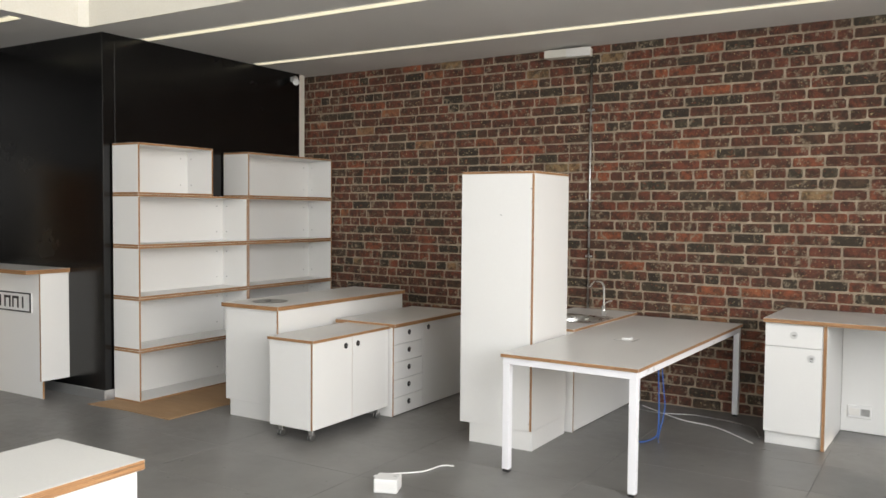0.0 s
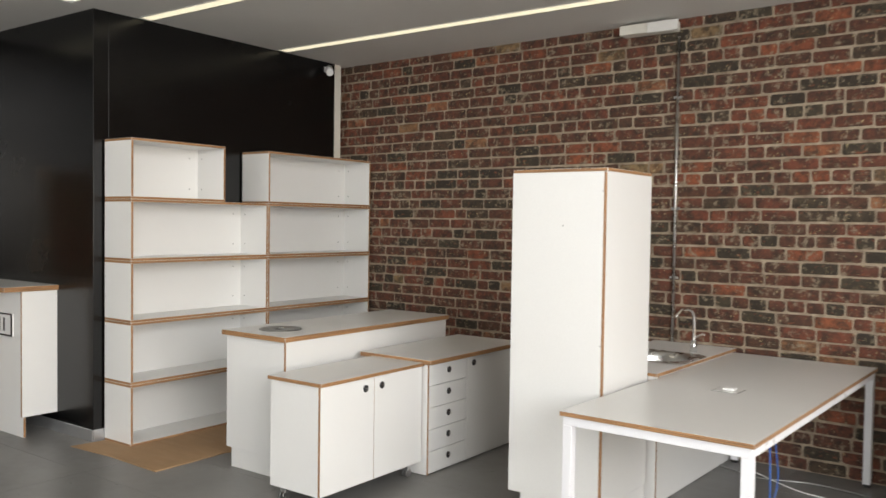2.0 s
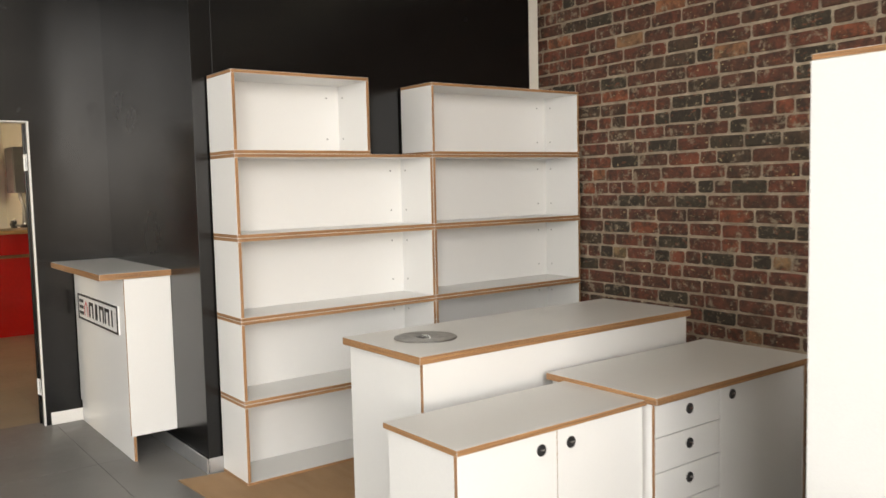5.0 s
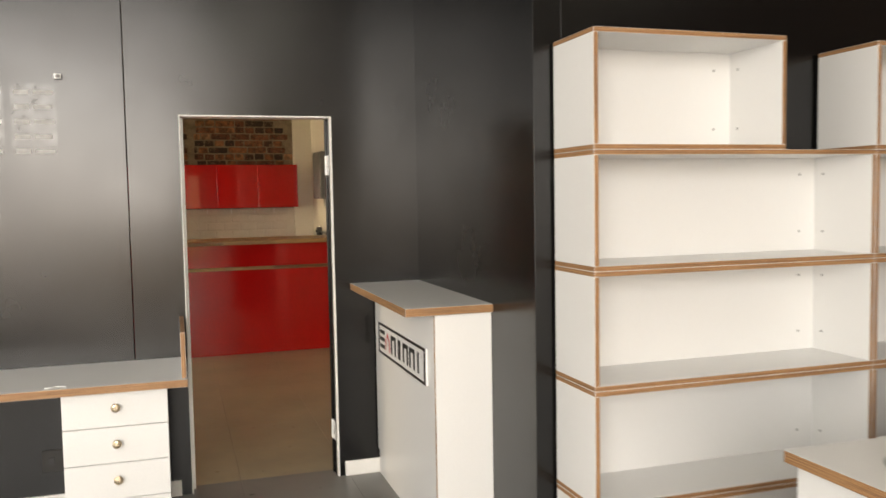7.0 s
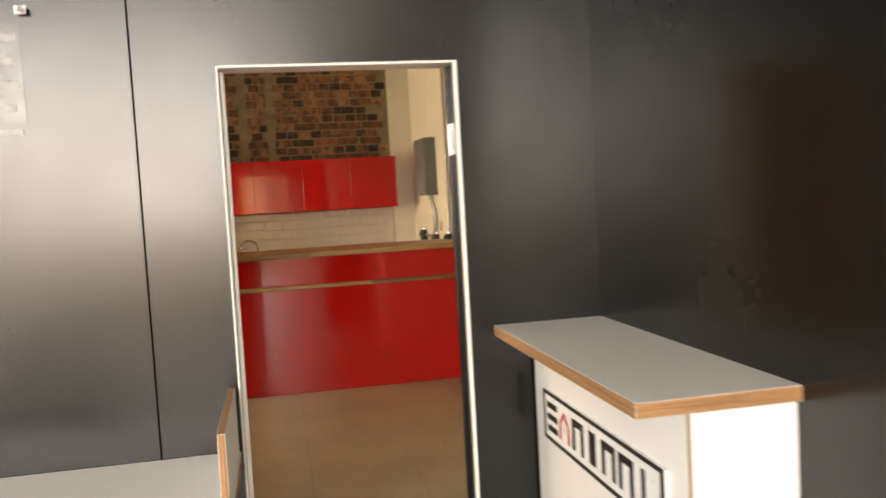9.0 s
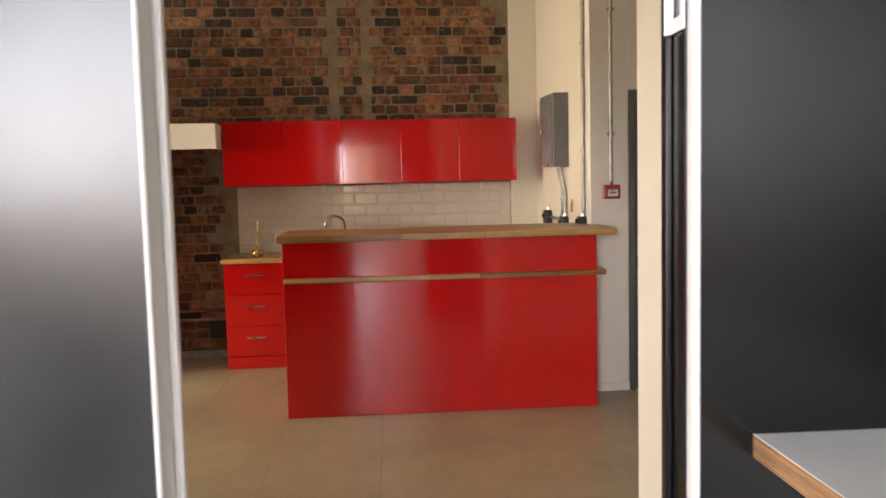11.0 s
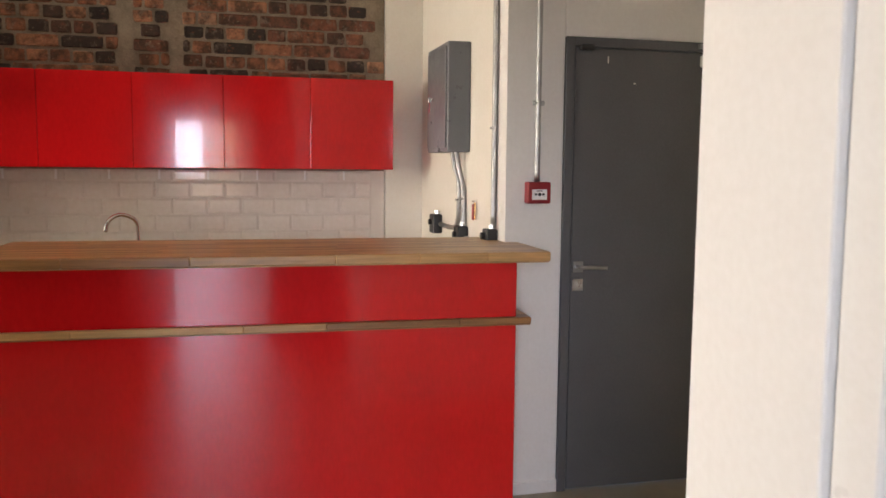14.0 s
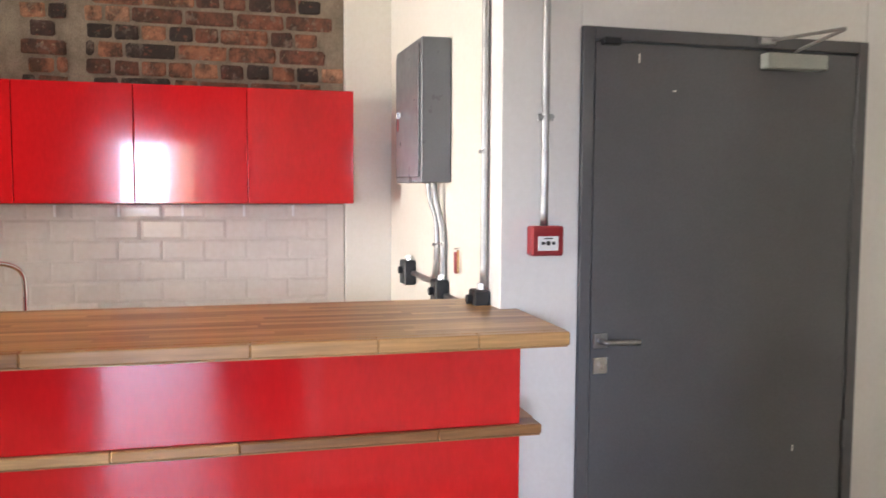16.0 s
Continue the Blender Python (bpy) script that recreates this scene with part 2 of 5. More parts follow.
def cuboid(bm, x0, x1, y0, y1, z0, z1, bevel=0.0, slot=0, edge_axis=None):
    """A box; with edge_axis the faces across that axis take slot 0 and the others slot 1."""
    made = bmesh.ops.create_cube(bm, size=1.0)["verts"]
    for v in made:
        v.co = Vector(((x0 + x1) / 2 + v.co.x * (x1 - x0), (y0 + y1) / 2 + v.co.y * (y1 - y0), (z0 + z1) / 2 + v.co.z * (z1 - z0)))
    faces = {f for v in made for f in v.link_faces}
    for f in faces:
        f.normal_update()
        f.material_index = slot
        if edge_axis is not None:
            f.material_index = 0 if abs(f.normal[edge_axis]) > 0.9 else 1
    if bevel:
        edges = list({e for v in made for e in v.link_edges})
        bmesh.ops.bevel(bm, geom=edges, offset=bevel, segments=1, affect="EDGES", profile=0.5)
    return bm


def block(x0, x1, y0, y1, z0, z1, bevel=0.0015):
    return cuboid(bmesh.new(), x0, x1, y0, y1, z0, z1, bevel)


def round_bar(bm, a, b, r, sides=16, r2=None):
    """A round bar from a to b."""
    a, b = Vector(a), Vector(b)
    d = b - a
    m = Matrix.Translation((a + b) / 2) @ d.to_track_quat("Z", "Y").to_matrix().to_4x4()
    bmesh.ops.create_cone(bm, cap_ends=True, segments=sides, radius1=r, radius2=r if r2 is None else r2, depth=d.length, matrix=m)
    return bm


def tube_along(pts, r, sides=10, smooth_steps=6):
    """A bent tube through the points."""
    pts = [Vector(p) for p in pts]
    path = []
    for i in range(len(pts) - 1):
        p0, p1, p2, p3 = pts[max(i - 1, 0)], pts[i], pts[i + 1], pts[min(i + 2, len(pts) - 1)]
        for k in range(smooth_steps):
            t = k / smooth_steps
            path.append(0.5 * ((2 * p1) + (p2 - p0) * t + (2 * p0 - 5 * p1 + 4 * p2 - p3) * t * t + (3 * p1 - p0 - 3 * p2 + p3) * t ** 3))
    path.append(pts[-1])
    bm = bmesh.new()
    rings, side = [], None
    for i, p in enumerate(path):
        d = (path[min(i + 1, len(path) - 1)] - path[max(i - 1, 0)]).normalized()
        if side is None:
            side = d.orthogonal().normalized()
        side = (side - d * side.dot(d)).normalized()
        up = d.cross(side)
        rings.append([bm.verts.new(p + r * (cos(a) * side + sin(a) * up)) for a in [2 * pi * k / sides for k in range(sides)]])
    for a, b in zip(rings, rings[1:]):
        for k in range(sides):
            bm.faces.new((a[k], a[(k + 1) % sides], b[(k + 1) % sides], b[k]))
    bm.faces.new(rings[0][::-1])
    bm.faces.new(rings[-1])
    return bm


def as_mesh(name, bm, mats, origin, smooth=False):
    me = bpy.data.meshes.new(name)
    bmesh.ops.recalc_face_normals(bm, faces=bm.faces)
    bm.to_mesh(me)
    bm.free()
    me.transform(Matrix.Translation(-Vector(origin)))
    for m in mats if isinstance(mats, (list, tuple)) else [mats]:
        me.materials.append(m)
    if smooth:
        for p in me.polygons:
            p.use_smooth = len(p.vertices) == 4
    return me


def thing(name, at, label, category, group="", kind=""):
    """A thing's base: an Empty that parents its parts."""
    ob = new(name)
    settle(ob, at)
    ORIGIN[ob.name] = Vector(at)
    return tagged(ob, label, category, group, kind)


def part(name, bm, material, parent, label="", smooth=False):
    origin = ORIGIN[parent.name]
    ob = new(name, as_mesh(name, bm, material, origin, smooth))
    ob.parent = parent
    ORIGIN[ob.name] = origin
    return tagged(ob, label)


def solo(name, bm, material, label="", category="", kind="", at=(0, 0, 0), smooth=False, group=""):
    ob = new(name, as_mesh(name, bm, material, at, smooth))
    settle(ob, at)
    ORIGIN[ob.name] = Vector(at)
    return tagged(ob, label, category, group, kind)


def board(name, parent, x0, x1, y0, y1, z0, z1, label="", face=None):
    """A sheet of laminated ply: laminate on its broad faces, bare ply at the cut edges."""
    thin = min(range(3), key=lambda k: (x1 - x0, y1 - y0, z1 - z0)[k])
    bm = cuboid(bmesh.new(), x0, x1, y0, y1, z0, z1, 0.001, 0, thin)
    return part(name, bm, [face or LAMINATE, PLY[thin]], parent, label)


def wall(name, x0, x1, y0, y1, z0, z1, material, label):
    return solo(name, block(x0, x1, y0, y1, z0, z1, 0.003), material, label, "wall", "structure")

# ---------------------------------------------------------------- setting
CEIL, HIGH, KCEIL = 3.10, 5.0, 3.35
BY = 7.75          # face of the long brick wall
KX = -14.0         # face of the kitchen brick wall


def glazed(name, parent, axis, at, u0, u1, z0, z1, bars, thick=0.05, mat=WHITEPAINT):
    """A window frame in a plane across an axis: outer frame, mullions and one pane a bay."""
    def cut(a0, a1, b0, b1, d):
        return block(at - d, at + d, a0, a1, b0, b1) if axis == 0 else block(a0, a1, at - d, at + d, b0, b1)
    part("window_sill", cut(u0, u1, z0, z0 + thick, 0.05), mat, parent)
    part("window_head", cut(u0, u1, z1 - thick, z1, 0.04), mat, parent)
    w = (u1 - u0) / bars
    for k in range(bars + 1):
        c = u0 + k * w
        part("mullion", cut(max(u0, c - thick / 2), min(u1, c + thick / 2), z0 + thick, z1 - thick, 0.035), mat, parent)
    part("transom", cut(u0 + thick, u1 - thick, z1 - 0.72, z1 - 0.72 + thick, 0.03), mat, parent)


# floors: a joint bed and the tiles on it (tiles last in the file)
floor = solo("floor", block(-14.3, 3.3, -3.4, 8.1, -0.12, -0.004, 0), JOINT, "grey cement-look floor with fine joints", "floor", "structure")

# main room shell
datum(0, -0.05, turn=-2.0, about=(-6.3, 7.70))
brick_wall = solo("wall_brick", block(-7.2, 3.3, BY, BY + 0.3, 0, HIGH, 0), MORTAR_A, "old red brick wall with smeared mortar", "wall", "structure")
datum(0, 0)
east = thing("wall_east", (3.0, 0, 0), "white plastered wall with a glazed shopfront", "wall", kind="structure")
part("wall_piece", block(3.0, 3.25, 4.86, 5.35, 0, HIGH, 0), PLASTER, east)
part("wall_piece", block(3.0, 3.25, 6.35, BY, 0, HIGH, 0), PLASTER, east)
part("wall_piece", block(3.0, 3.25, 5.35, 6.35, 2.35, HIGH, 0), PLASTER, east)
part("wall_piece", block(3.0, 3.25, 5.35, 6.35, 0, 1.15, 0), PLASTER, east)
part("wall_piece", block(3.0, 3.25, -3.2, -2.6, 0, HIGH, 0), PLASTER, east)
part("wall_piece", block(3.0, 3.25, -2.6, 4.86, 4.65, HIGH, 0), PLASTER, east)
shop = thing("window_1", (3.0, 0, 0), "glazed shopfront with white frames", "window", kind="structure")
glazed("shop", shop, 0, 2.98, -2.6, 4.86, 0.0, 4.65, 6)
# added out of view to keep direct sun off the floor inside
solo("canopy", block(3.3, 9.6, -5.5, 5.0, 4.7, 4.8, 0), WHITEPAINT, "unseen sun blocker over the shopfront", "canopy", "structure")
south = thing("wall_south", (-2, -3.2, 0), "white plastered wall with wide windows", "wall", kind="structure")
part("wall_piece", block(-7.9, -7.0, -3.45, -3.2, 0, HIGH, 0), PLASTER, south)
part("wall_piece", block(-0.2, 3.25, -3.45, -3.2, 0, HIGH, 0), PLASTER, south)
part("wall_piece", block(-7.0, -0.2, -3.45, -3.2, 2.9, HIGH, 0), PLASTER, south)
part("wall_piece", block(-7.0, -0.2, -3.45, -3.2, 0, 0.35, 0), PLASTER, south)
street = thing("window_2", (-3.6, -3.2, 0.35), "wide window with white frames", "window", kind="structure")
glazed("street", street, 1, -3.18, -7.0, -0.2, 0.35, 2.9, 6)
ceiling_high = solo("ceiling_high", block(-8.05, 3.25, -3.45, BY + 0.3, HIGH, HIGH + 0.2, 0), SOFFIT, "white painted ceiling", "ceiling", "structure")
bm = bmesh.new()
cuboid(bm, -8.0, 3.0, 4.88, BY, CEIL, HIGH, 0)
cuboid(bm, -8.0, -6.26, -3.2, 4.88, CEIL, HIGH, 0)
solo("ceiling_low", bm, SOFFIT, "dropped pale ceiling with strip lights", "ceiling", "structure")
bm = bmesh.new()
cuboid(bm, -6.19, 3.0, 4.865, 4.88, CEIL - 0.002, HIGH, 0)
cuboid(bm, -6.26, -6.245, -3.2, 4.805, CEIL - 0.002, HIGH, 0)
quad = [bm.verts.new(p) for p in ((-6.245, 4.805, CEIL - 0.002), (-6.19, 4.865, CEIL - 0.002), (-6.19, 4.865, HIGH), (-6.245, 4.805, HIGH))]
bm.faces.new(quad)
solo("trim_fascia", bm, CREAM, "cream fascia round the raised ceiling", "trim", "structure")

# black walls: the doorway wall, the return and the wall behind the shelves
WX, WX2 = -7.912, -8.032
RX, RY = -6.262, 5.036     # corner of the black return
D0, D1, DH = 3.740, 4.532, 2.036
wb = thing("wall_doorway", (WX, 2, 0), "satin black panelled wall with a doorway", "wall", kind="structure")
part("panel", block(WX2, WX, -3.2, 0.865, 0, CEIL, 0.002), BLACK, wb)
part("panel", block(WX2, WX, 0.87, 2.095, 0, CEIL, 0.002), BLACK, wb)
part("panel", block(WX2, WX, 2.10, 3.4675, 0, CEIL, 0.002), BLACK, wb)
part("panel", block(WX2, WX, 3.4725, D0 - 0.008, 0, CEIL, 0), BLACK, wb)
part("panel", block(WX2, WX, D1 + 0.013, RY, 0, CEIL, 0), BLACK, wb)
part("panel", block(WX2, WX, D0 - 0.008, D1 + 0.013, DH + 0.010, CEIL, 0), BLACK, wb)
wr = thing("wall_return", (-7, 5.0, 0), "satin black return wall", "wall", kind="structure")
part("panel", block(-8.0, RX, RY, RY + 0.12, 0, CEIL, 0.002), BLACK, wr)
wf = thing("wall_shelves", (-6.3, 6, 0), "satin black wall behind the shelves", "wall", kind="structure")
part("panel", block(RX - 0.12, RX, RY + 0.12, 7.50, 0, CEIL, 0.002), BLACK, wf)
solo("trim_corner_post", block(-6.42, RX - 0.012, 7.502, 7.60, 0, CEIL, 0.003), CREAM, "cream painted post at the end of the black wall", "post", "structure")
wall("wall_behind", -7.2, -6.45, 7.50, BY, 0, HIGH, PLASTER, "plain plastered wall")


def skirting(name, x0, x1, y0, y1, material=ALU, label="brushed aluminium skirting", h=0.085):
    return solo(name, block(x0, x1, y0, y1, 0, h, 0.003), material, label, "skirting", "structure")


skirting("baseboard_return", -7.89, RX + 0.012, RY - 0.014, RY - 0.003)
skirting("baseboard_shelves", RX + 0.002, RX + 0.012, RY, 7.45)
skirting("baseboard_doorway", WX + 0.002, WX + 0.014, 4.575, 5.020, WHITEPAINT, "white painted skirting")
skirting("baseboard_doorway_2", WX + 0.002, WX + 0.014, -3.1, D0 - 0.06, WHITEPAINT, "white painted skirting")

# black doorway: steel frame, hinges and an open black leaf
df = thing("door_frame_1", (WX, 4.0, 0), "white painted steel door frame", "door frame", kind="structure")
part("jamb", block(WX2, WX + 0.006, D0 - 0.007, D0, 0, DH + 0.009, 0.003), WHITEPAINT, df)
part("jamb", block(WX2, WX + 0.010, D1, D1 + 0.012, 0, DH + 0.009, 0.003), WHITEPAINT, df)
part("head", block(WX2, WX + 0.008, D0, D1, DH, DH + 0.009, 0.003), WHITEPAINT, df)
part("stop", block(WX2 + 0.03, WX2 + 0.05, D1 - 0.014, D1 - 0.0045, 0.003, DH - 0.003, 0.002), BLACK, df, "black painted stop")
part("stop", block(WX2 + 0.03, WX2 + 0.05, D0, D0 + 0.014, 0, DH, 0.002), WHITEPAINT, df)


def butt_hinge(parent, x, y, z, h=0.11):
    """A square leaf hinge with a cut-out, pin and screws."""
    bm = bmesh.new()
    cuboid(bm, x - 0.028, x + 0.028, y - 0.004, y, z + h * 0.30, z + h * 0.5, 0.001)
    cuboid(bm, x - 0.028, x + 0.028, y - 0.004, y, z - h * 0.5, z - h * 0.30, 0.001)
    cuboid(bm, x + 0.014, x + 0.028, y - 0.004, y, z - h * 0.30, z + h * 0.30, 0.001)
    cuboid(bm, x - 0.028, x - 0.020, y - 0.004, y, z - h * 0.30, z + h * 0.30, 0.001)
    round_bar(bm, (x - 0.031, y - 0.006, z - h / 2), (x - 0.031, y - 0.006, z + h / 2), 0.006, 12)
    part("hinge", bm, WHITEPLASTIC, parent, "white painted hinge")


for z in (0.262, 1.775):
    butt_hinge(df, WX - 0.040, D1 - 0.005, z)
part("reveal", block(WX2 - 0.004, WX - 0.016, D1 - 0.004, D1 - 0.0005, 0.002, DH - 0.002, 0), BLACK, df, "black painted inner reveal")
leaf = thing("door_1", (0, 0, 0), "black painted door leaf standing open", "door", kind="structure")
part("leaf", block(-0.76, -0.005, 0.002, 0.040, 0.008, DH - 0.004, 0.002), BLACK, leaf)

leaf.location, leaf.rotation_euler = (WX2 - 0.02, D1 + 0.012, 0), (0, 0, radians(-36.0))

# kitchen shell
datum(-0.0485, 0.364, turn=2.0)
wall("wall_partition", -9.9, -9.60, 4.56, 4.70, 0, KCEIL, PLASTER, "white plastered partition end")
wall("wall_partition_2", -8.70, -7.985, 4.56, 4.70, 0, KCEIL, PLASTER, "white plastered partition")
wall("wall_partition_3", -9.60, -8.70, 4.56, 4.70, 2.06, KCEIL, PLASTER, "white plastered partition above a door")
wall("wall_partition_4", -9.9, -9.76, 4.70, 7.4, 0, KCEIL, PLASTER, "white plastered partition")
f2 = thing("door_frame_2", (-9.5, 4.56, 0), "white painted steel door frame", "door frame", kind="structure")
part("jamb", block(-9.598, -9.52, 4.572, 4.69, 0, 2.058, 0.004), WHITEPAINT, f2)
part("jamb", block(-9.518, -9.462, 4.59, 4.69, 0, 2.03, 0.004), WHITEPAINT, f2)
part("jamb", block(-8.76, -8.702, 4.572, 4.69, 0, 2.058, 0.004), WHITEPAINT, f2)
part("head", block(-9.518, -8.762, 4.572, 4.69, 2.0, 2.058, 0.004), WHITEPAINT, f2)
d2 = thing("door_2", (-9.44, 4.58, 0), "white painted flush door, closed", "door", kind="structure")
part("leaf", block(-9.445, -8.765, 4.566, 4.606, 0.008, 1.995, 0.003), WHITEPAINT, d2)
bm = bmesh.new()
cuboid(bm, -9.50, -9.462, 4.580, 4.588, 1.655, 1.70, 0.001)
cuboid(bm, -9.46, -9.425, 4.556, 4.564, 1.632, 1.665, 0.001)
cuboid(bm, -9.46, -9.425, 4.556, 4.564, 1.692, 1.725, 0.001)
cuboid(bm, -9.436, -9.425, 4.556, 4.564, 1.665, 1.692, 0.001)
round_bar(bm, (-9.456, 4.560, 1.632), (-9.456, 4.560, 1.725), 0.006, 12)
part("hinge", bm, STEEL, d2, "steel hinge")

datum(-0.0705, 0.4053, turn=2.0)
GX = -12.265       # wall with the grey door
G0, G1, GH = 5.270, 6.375, 2.083
wg = thing("wall_grey_door", (GX, 6, 0), "white plastered wall with a grey door", "wall", kind="structure")
part("wall_piece", block(GX - 0.2, GX, 5.0, G0, 0, KCEIL, 0.003), PLASTER, wg)
part("wall_piece", block(GX - 0.2, GX, G1, 7.4, 0, KCEIL, 0.003), PLASTER, wg)
part("wall_piece", block(GX - 0.2, GX, G0, G1, GH, KCEIL, 0.003), PLASTER, wg)
wall("wall_side", KX, GX - 0.2, 5.0, 5.2, 0, KCEIL, CREAM, "cream plastered side wall")
kbrick = solo("wall_kitchen_brick", block(KX - 0.25, KX, -2.3, 4.76, 0, KCEIL, 0), MORTAR_B, "exposed clinker brick wall with grey mortar", "wall", "structure")
wall("wall_kitchen_plaster", KX - 0.25, KX + 0.03, 4.762, 5.0, 0, KCEIL, CREAM, "cream plastered edge beside the brick")
wall("wall_north_far", GX - 0.2, -9.76, 7.4, 7.6, 0, KCEIL, PLASTER, "plain plastered wall")
ks = thing("wall_kitchen_south", (-11, -2.1, 0), "white plastered wall with a window", "wall", kind="structure")
part("wall_piece", block(KX, -13.4, -2.3, -2.1, 0, KCEIL, 0), PLASTER, ks)
part("wall_piece", block(-8.6, -8.12, -2.3, -2.1, 0, KCEIL, 0), PLASTER, ks)
part("wall_piece", block(-13.4, -8.6, -2.3, -2.1, 0, 0.5, 0), PLASTER, ks)
part("wall_piece", block(-13.4, -8.6, -2.3, -2.1, 2.7, KCEIL, 0), PLASTER, ks)
kwin = thing("window_3", (-11, -2.1, 0.5), "wide window with white frames", "window", kind="structure")
glazed("kwin", kwin, 1, -2.12, -13.4, -8.6, 0.5, 2.7, 4)
solo("ceiling_kitchen", block(KX - 0.25, -7.88, -2.6, 7.8, KCEIL, KCEIL + 0.2, 0), PLASTER, "white painted ceiling", "ceiling", "structure")
skirting("baseboard_grey_door", GX + 0.002, GX + 0.012, 5.0, G0, PLASTER, "white painted skirting", 0.06)

# grey door
gf = thing("door_frame_3", (GX, 5.8, 0), "grey painted steel door frame", "door frame", kind="structure")
part("jamb", block(GX - 0.16, GX + 0.015, G0, G0 + 0.042, 0, GH, 0.003), GREYPAINT, gf)
part("jamb", block(GX - 0.16, GX + 0.015, G1 - 0.042, G1, 0, GH, 0.003), GREYPAINT, gf)
part("head", block(GX - 0.16, GX + 0.015, G0 + 0.042, G1 - 0.042, GH - 0.042, GH, 0.003), GREYPAINT, gf)
part("latch_block", block(GX - 0.01, GX + 0.035, G0 + 0.065, G0 + 0.125, GH - 0.058, GH - 0.036, 0.002), RUBBER, gf)
gd = thing("door_3", (GX, 5.8, 0), "dark grey painted flush door, closed", "door", kind="structure")
part("leaf", block(GX - 0.035, GX + 0.009, G0 + 0.046, G1 - 0.046, 0.008, GH - 0.047, 0.002), GREYPAINT, gd)
HY = G0 + 0.055
bm = block(GX + 0.009, GX + 0.016, HY, HY + 0.05, 1.03, 1.08, 0.002)
plate = part("handle", bm, GALV, gd, "dull steel lever handle")
bm = tube_along([(GX, HY + 0.02, 1.055), (GX + 0.05, HY + 0.022, 1.055), (GX + 0.055, HY + 0.05, 1.055), (GX + 0.055, HY + 0.15, 1.052)], 0.009, 10, 4)
part("lever", bm, GALV, plate, smooth=True)
bm = block(GX + 0.009, GX + 0.016, HY, HY + 0.05, 0.945, 1.0, 0.002)
round_bar(bm, (GX + 0.01, HY + 0.025, 0.975), (GX + 0.022, HY + 0.025, 0.975), 0.009, 12)
part("lock", bm, STEEL, gd, "steel lock plate")
for z in (0.62, 1.42, 1.72):
    part("hinge", round_bar(bmesh.new(), (GX + 0.012, G1 - 0.045, z), (GX + 0.012, G1 - 0.045, z + 0.1), 0.008, 12), GREYPAINT, gd)
for y, z, w, h in ((G0 + 0.20, GH - 0.11, 0.006, 0.03), (G0 + 0.33, GH - 0.20, 0.012, 0.006), (G1 - 0.26, 0.62, 0.006, 0.022), (G1 - 0.40, 0.40, 0.005, 0.012)):
    part("chip", block(GX + 0.0088, GX + 0.0098, y, y + w, z, z + h, 0.0004), CREAM, gd, "pale paint chip")
closer = part("door_closer", block(GX + 0.009, GX + 0.058, G1 - 0.445, G1 - 0.205, GH - 0.112, GH - 0.060, 0.004), CLOSER, gd, "pale metal door closer")
bm = tube_along([(GX + 0.03, G1 - 0.31, GH - 0.06), (GX + 0.035, G1 - 0.31, GH - 0.045), (GX + 0.18, G1 - 0.245, GH + 0.005)], 0.006, 8, 3)
part("closer_arm", bm, GALV, closer)
bm = tube_along([(GX + 0.18, G1 - 0.245, GH + 0.007), (GX + 0.10, G1 - 0.335, GH - 0.005), (GX + 0.02, G1 - 0.43, GH - 0.018)], 0.006, 8, 3)
part("closer_arm", bm, GALV, closer)
part("arm_shoe", block(GX + 0.010, GX + 0.035, G1 - 0.46, G1 - 0.40, GH - 0.03, GH - 0.008, 0.002), GALV, closer)

# glazed partition by the kitchen
gp = thing("glass_partition", (-12.5, 1.38, 0), "white framed glass partition", "partition", kind="structure")
part("base_rail", block(-13.40, -9.2, 1.34, 1.42, 0, 0.09, 0.004), ALU, gp, "grey metal base rail")
part("head_rail", block(-13.40, -9.2, 1.345, 1.415, 2.58, 2.66, 0.004), WHITEPAINT, gp)
for x0, x1 in ((-13.40, -13.31), (-13.29, -13.22), (-12.36, -12.19), (-10.6, -10.5)):
    part("upright", block(x0, x1, 1.345, 1.415, 0.09, 2.58, 0.004), WHITEPAINT, gp)
for x0, x1 in ((-13.22, -12.36), (-12.19, -10.6)):
    part("bottom_rail", block(x0, x1, 1.355, 1.405, 0.09, 0.13, 0.003), WHITEPAINT, gp)
    pane = part("pane", block(x0, x1, 1.377, 1.383, 0.13, 2.58, 0), GLASS, gp)
    pane.visible_shadow = False
part("infill_panel", block(KX + 0.002, -13.402, 1.35, 1.41, 0, 2.66, 0.003), CREAM, gp, "cream infill panel")

datum(0, 0)
# strip lights in the dropped ceiling


def strip_light(x0, x1, y, w=0.09):
    t = thing("strip_light", ((x0 + x1) / 2, y, CEIL), "long recessed strip light, lit", "ceiling light", "strip lights in the dropped ceiling")
    part("frame", block(x0, x1, y - w / 2 - 0.006, y - w / 2, CEIL - 0.006, CEIL - 0.001, 0), WHITEPAINT, t)
    part("frame", block(x0, x1, y + w / 2, y + w / 2 + 0.006, CEIL - 0.006, CEIL - 0.001, 0), WHITEPAINT, t)
    part("diffuser", block(x0, x1, y - w / 2, y + w / 2, CEIL - 0.004, CEIL - 0.001, 0), TUBE, t)


strip_light(-6.22, 2.6, 5.43)
strip_light(-6.22, 2.6, 6.80)
strip_light(-7.9, -6.4, 4.36)

# ---------------------------------------------------------------- main room: things
# shelf boxes
datum(0.0, 0.083, -0.006)
SX0, SX1 = -6.244, -5.920


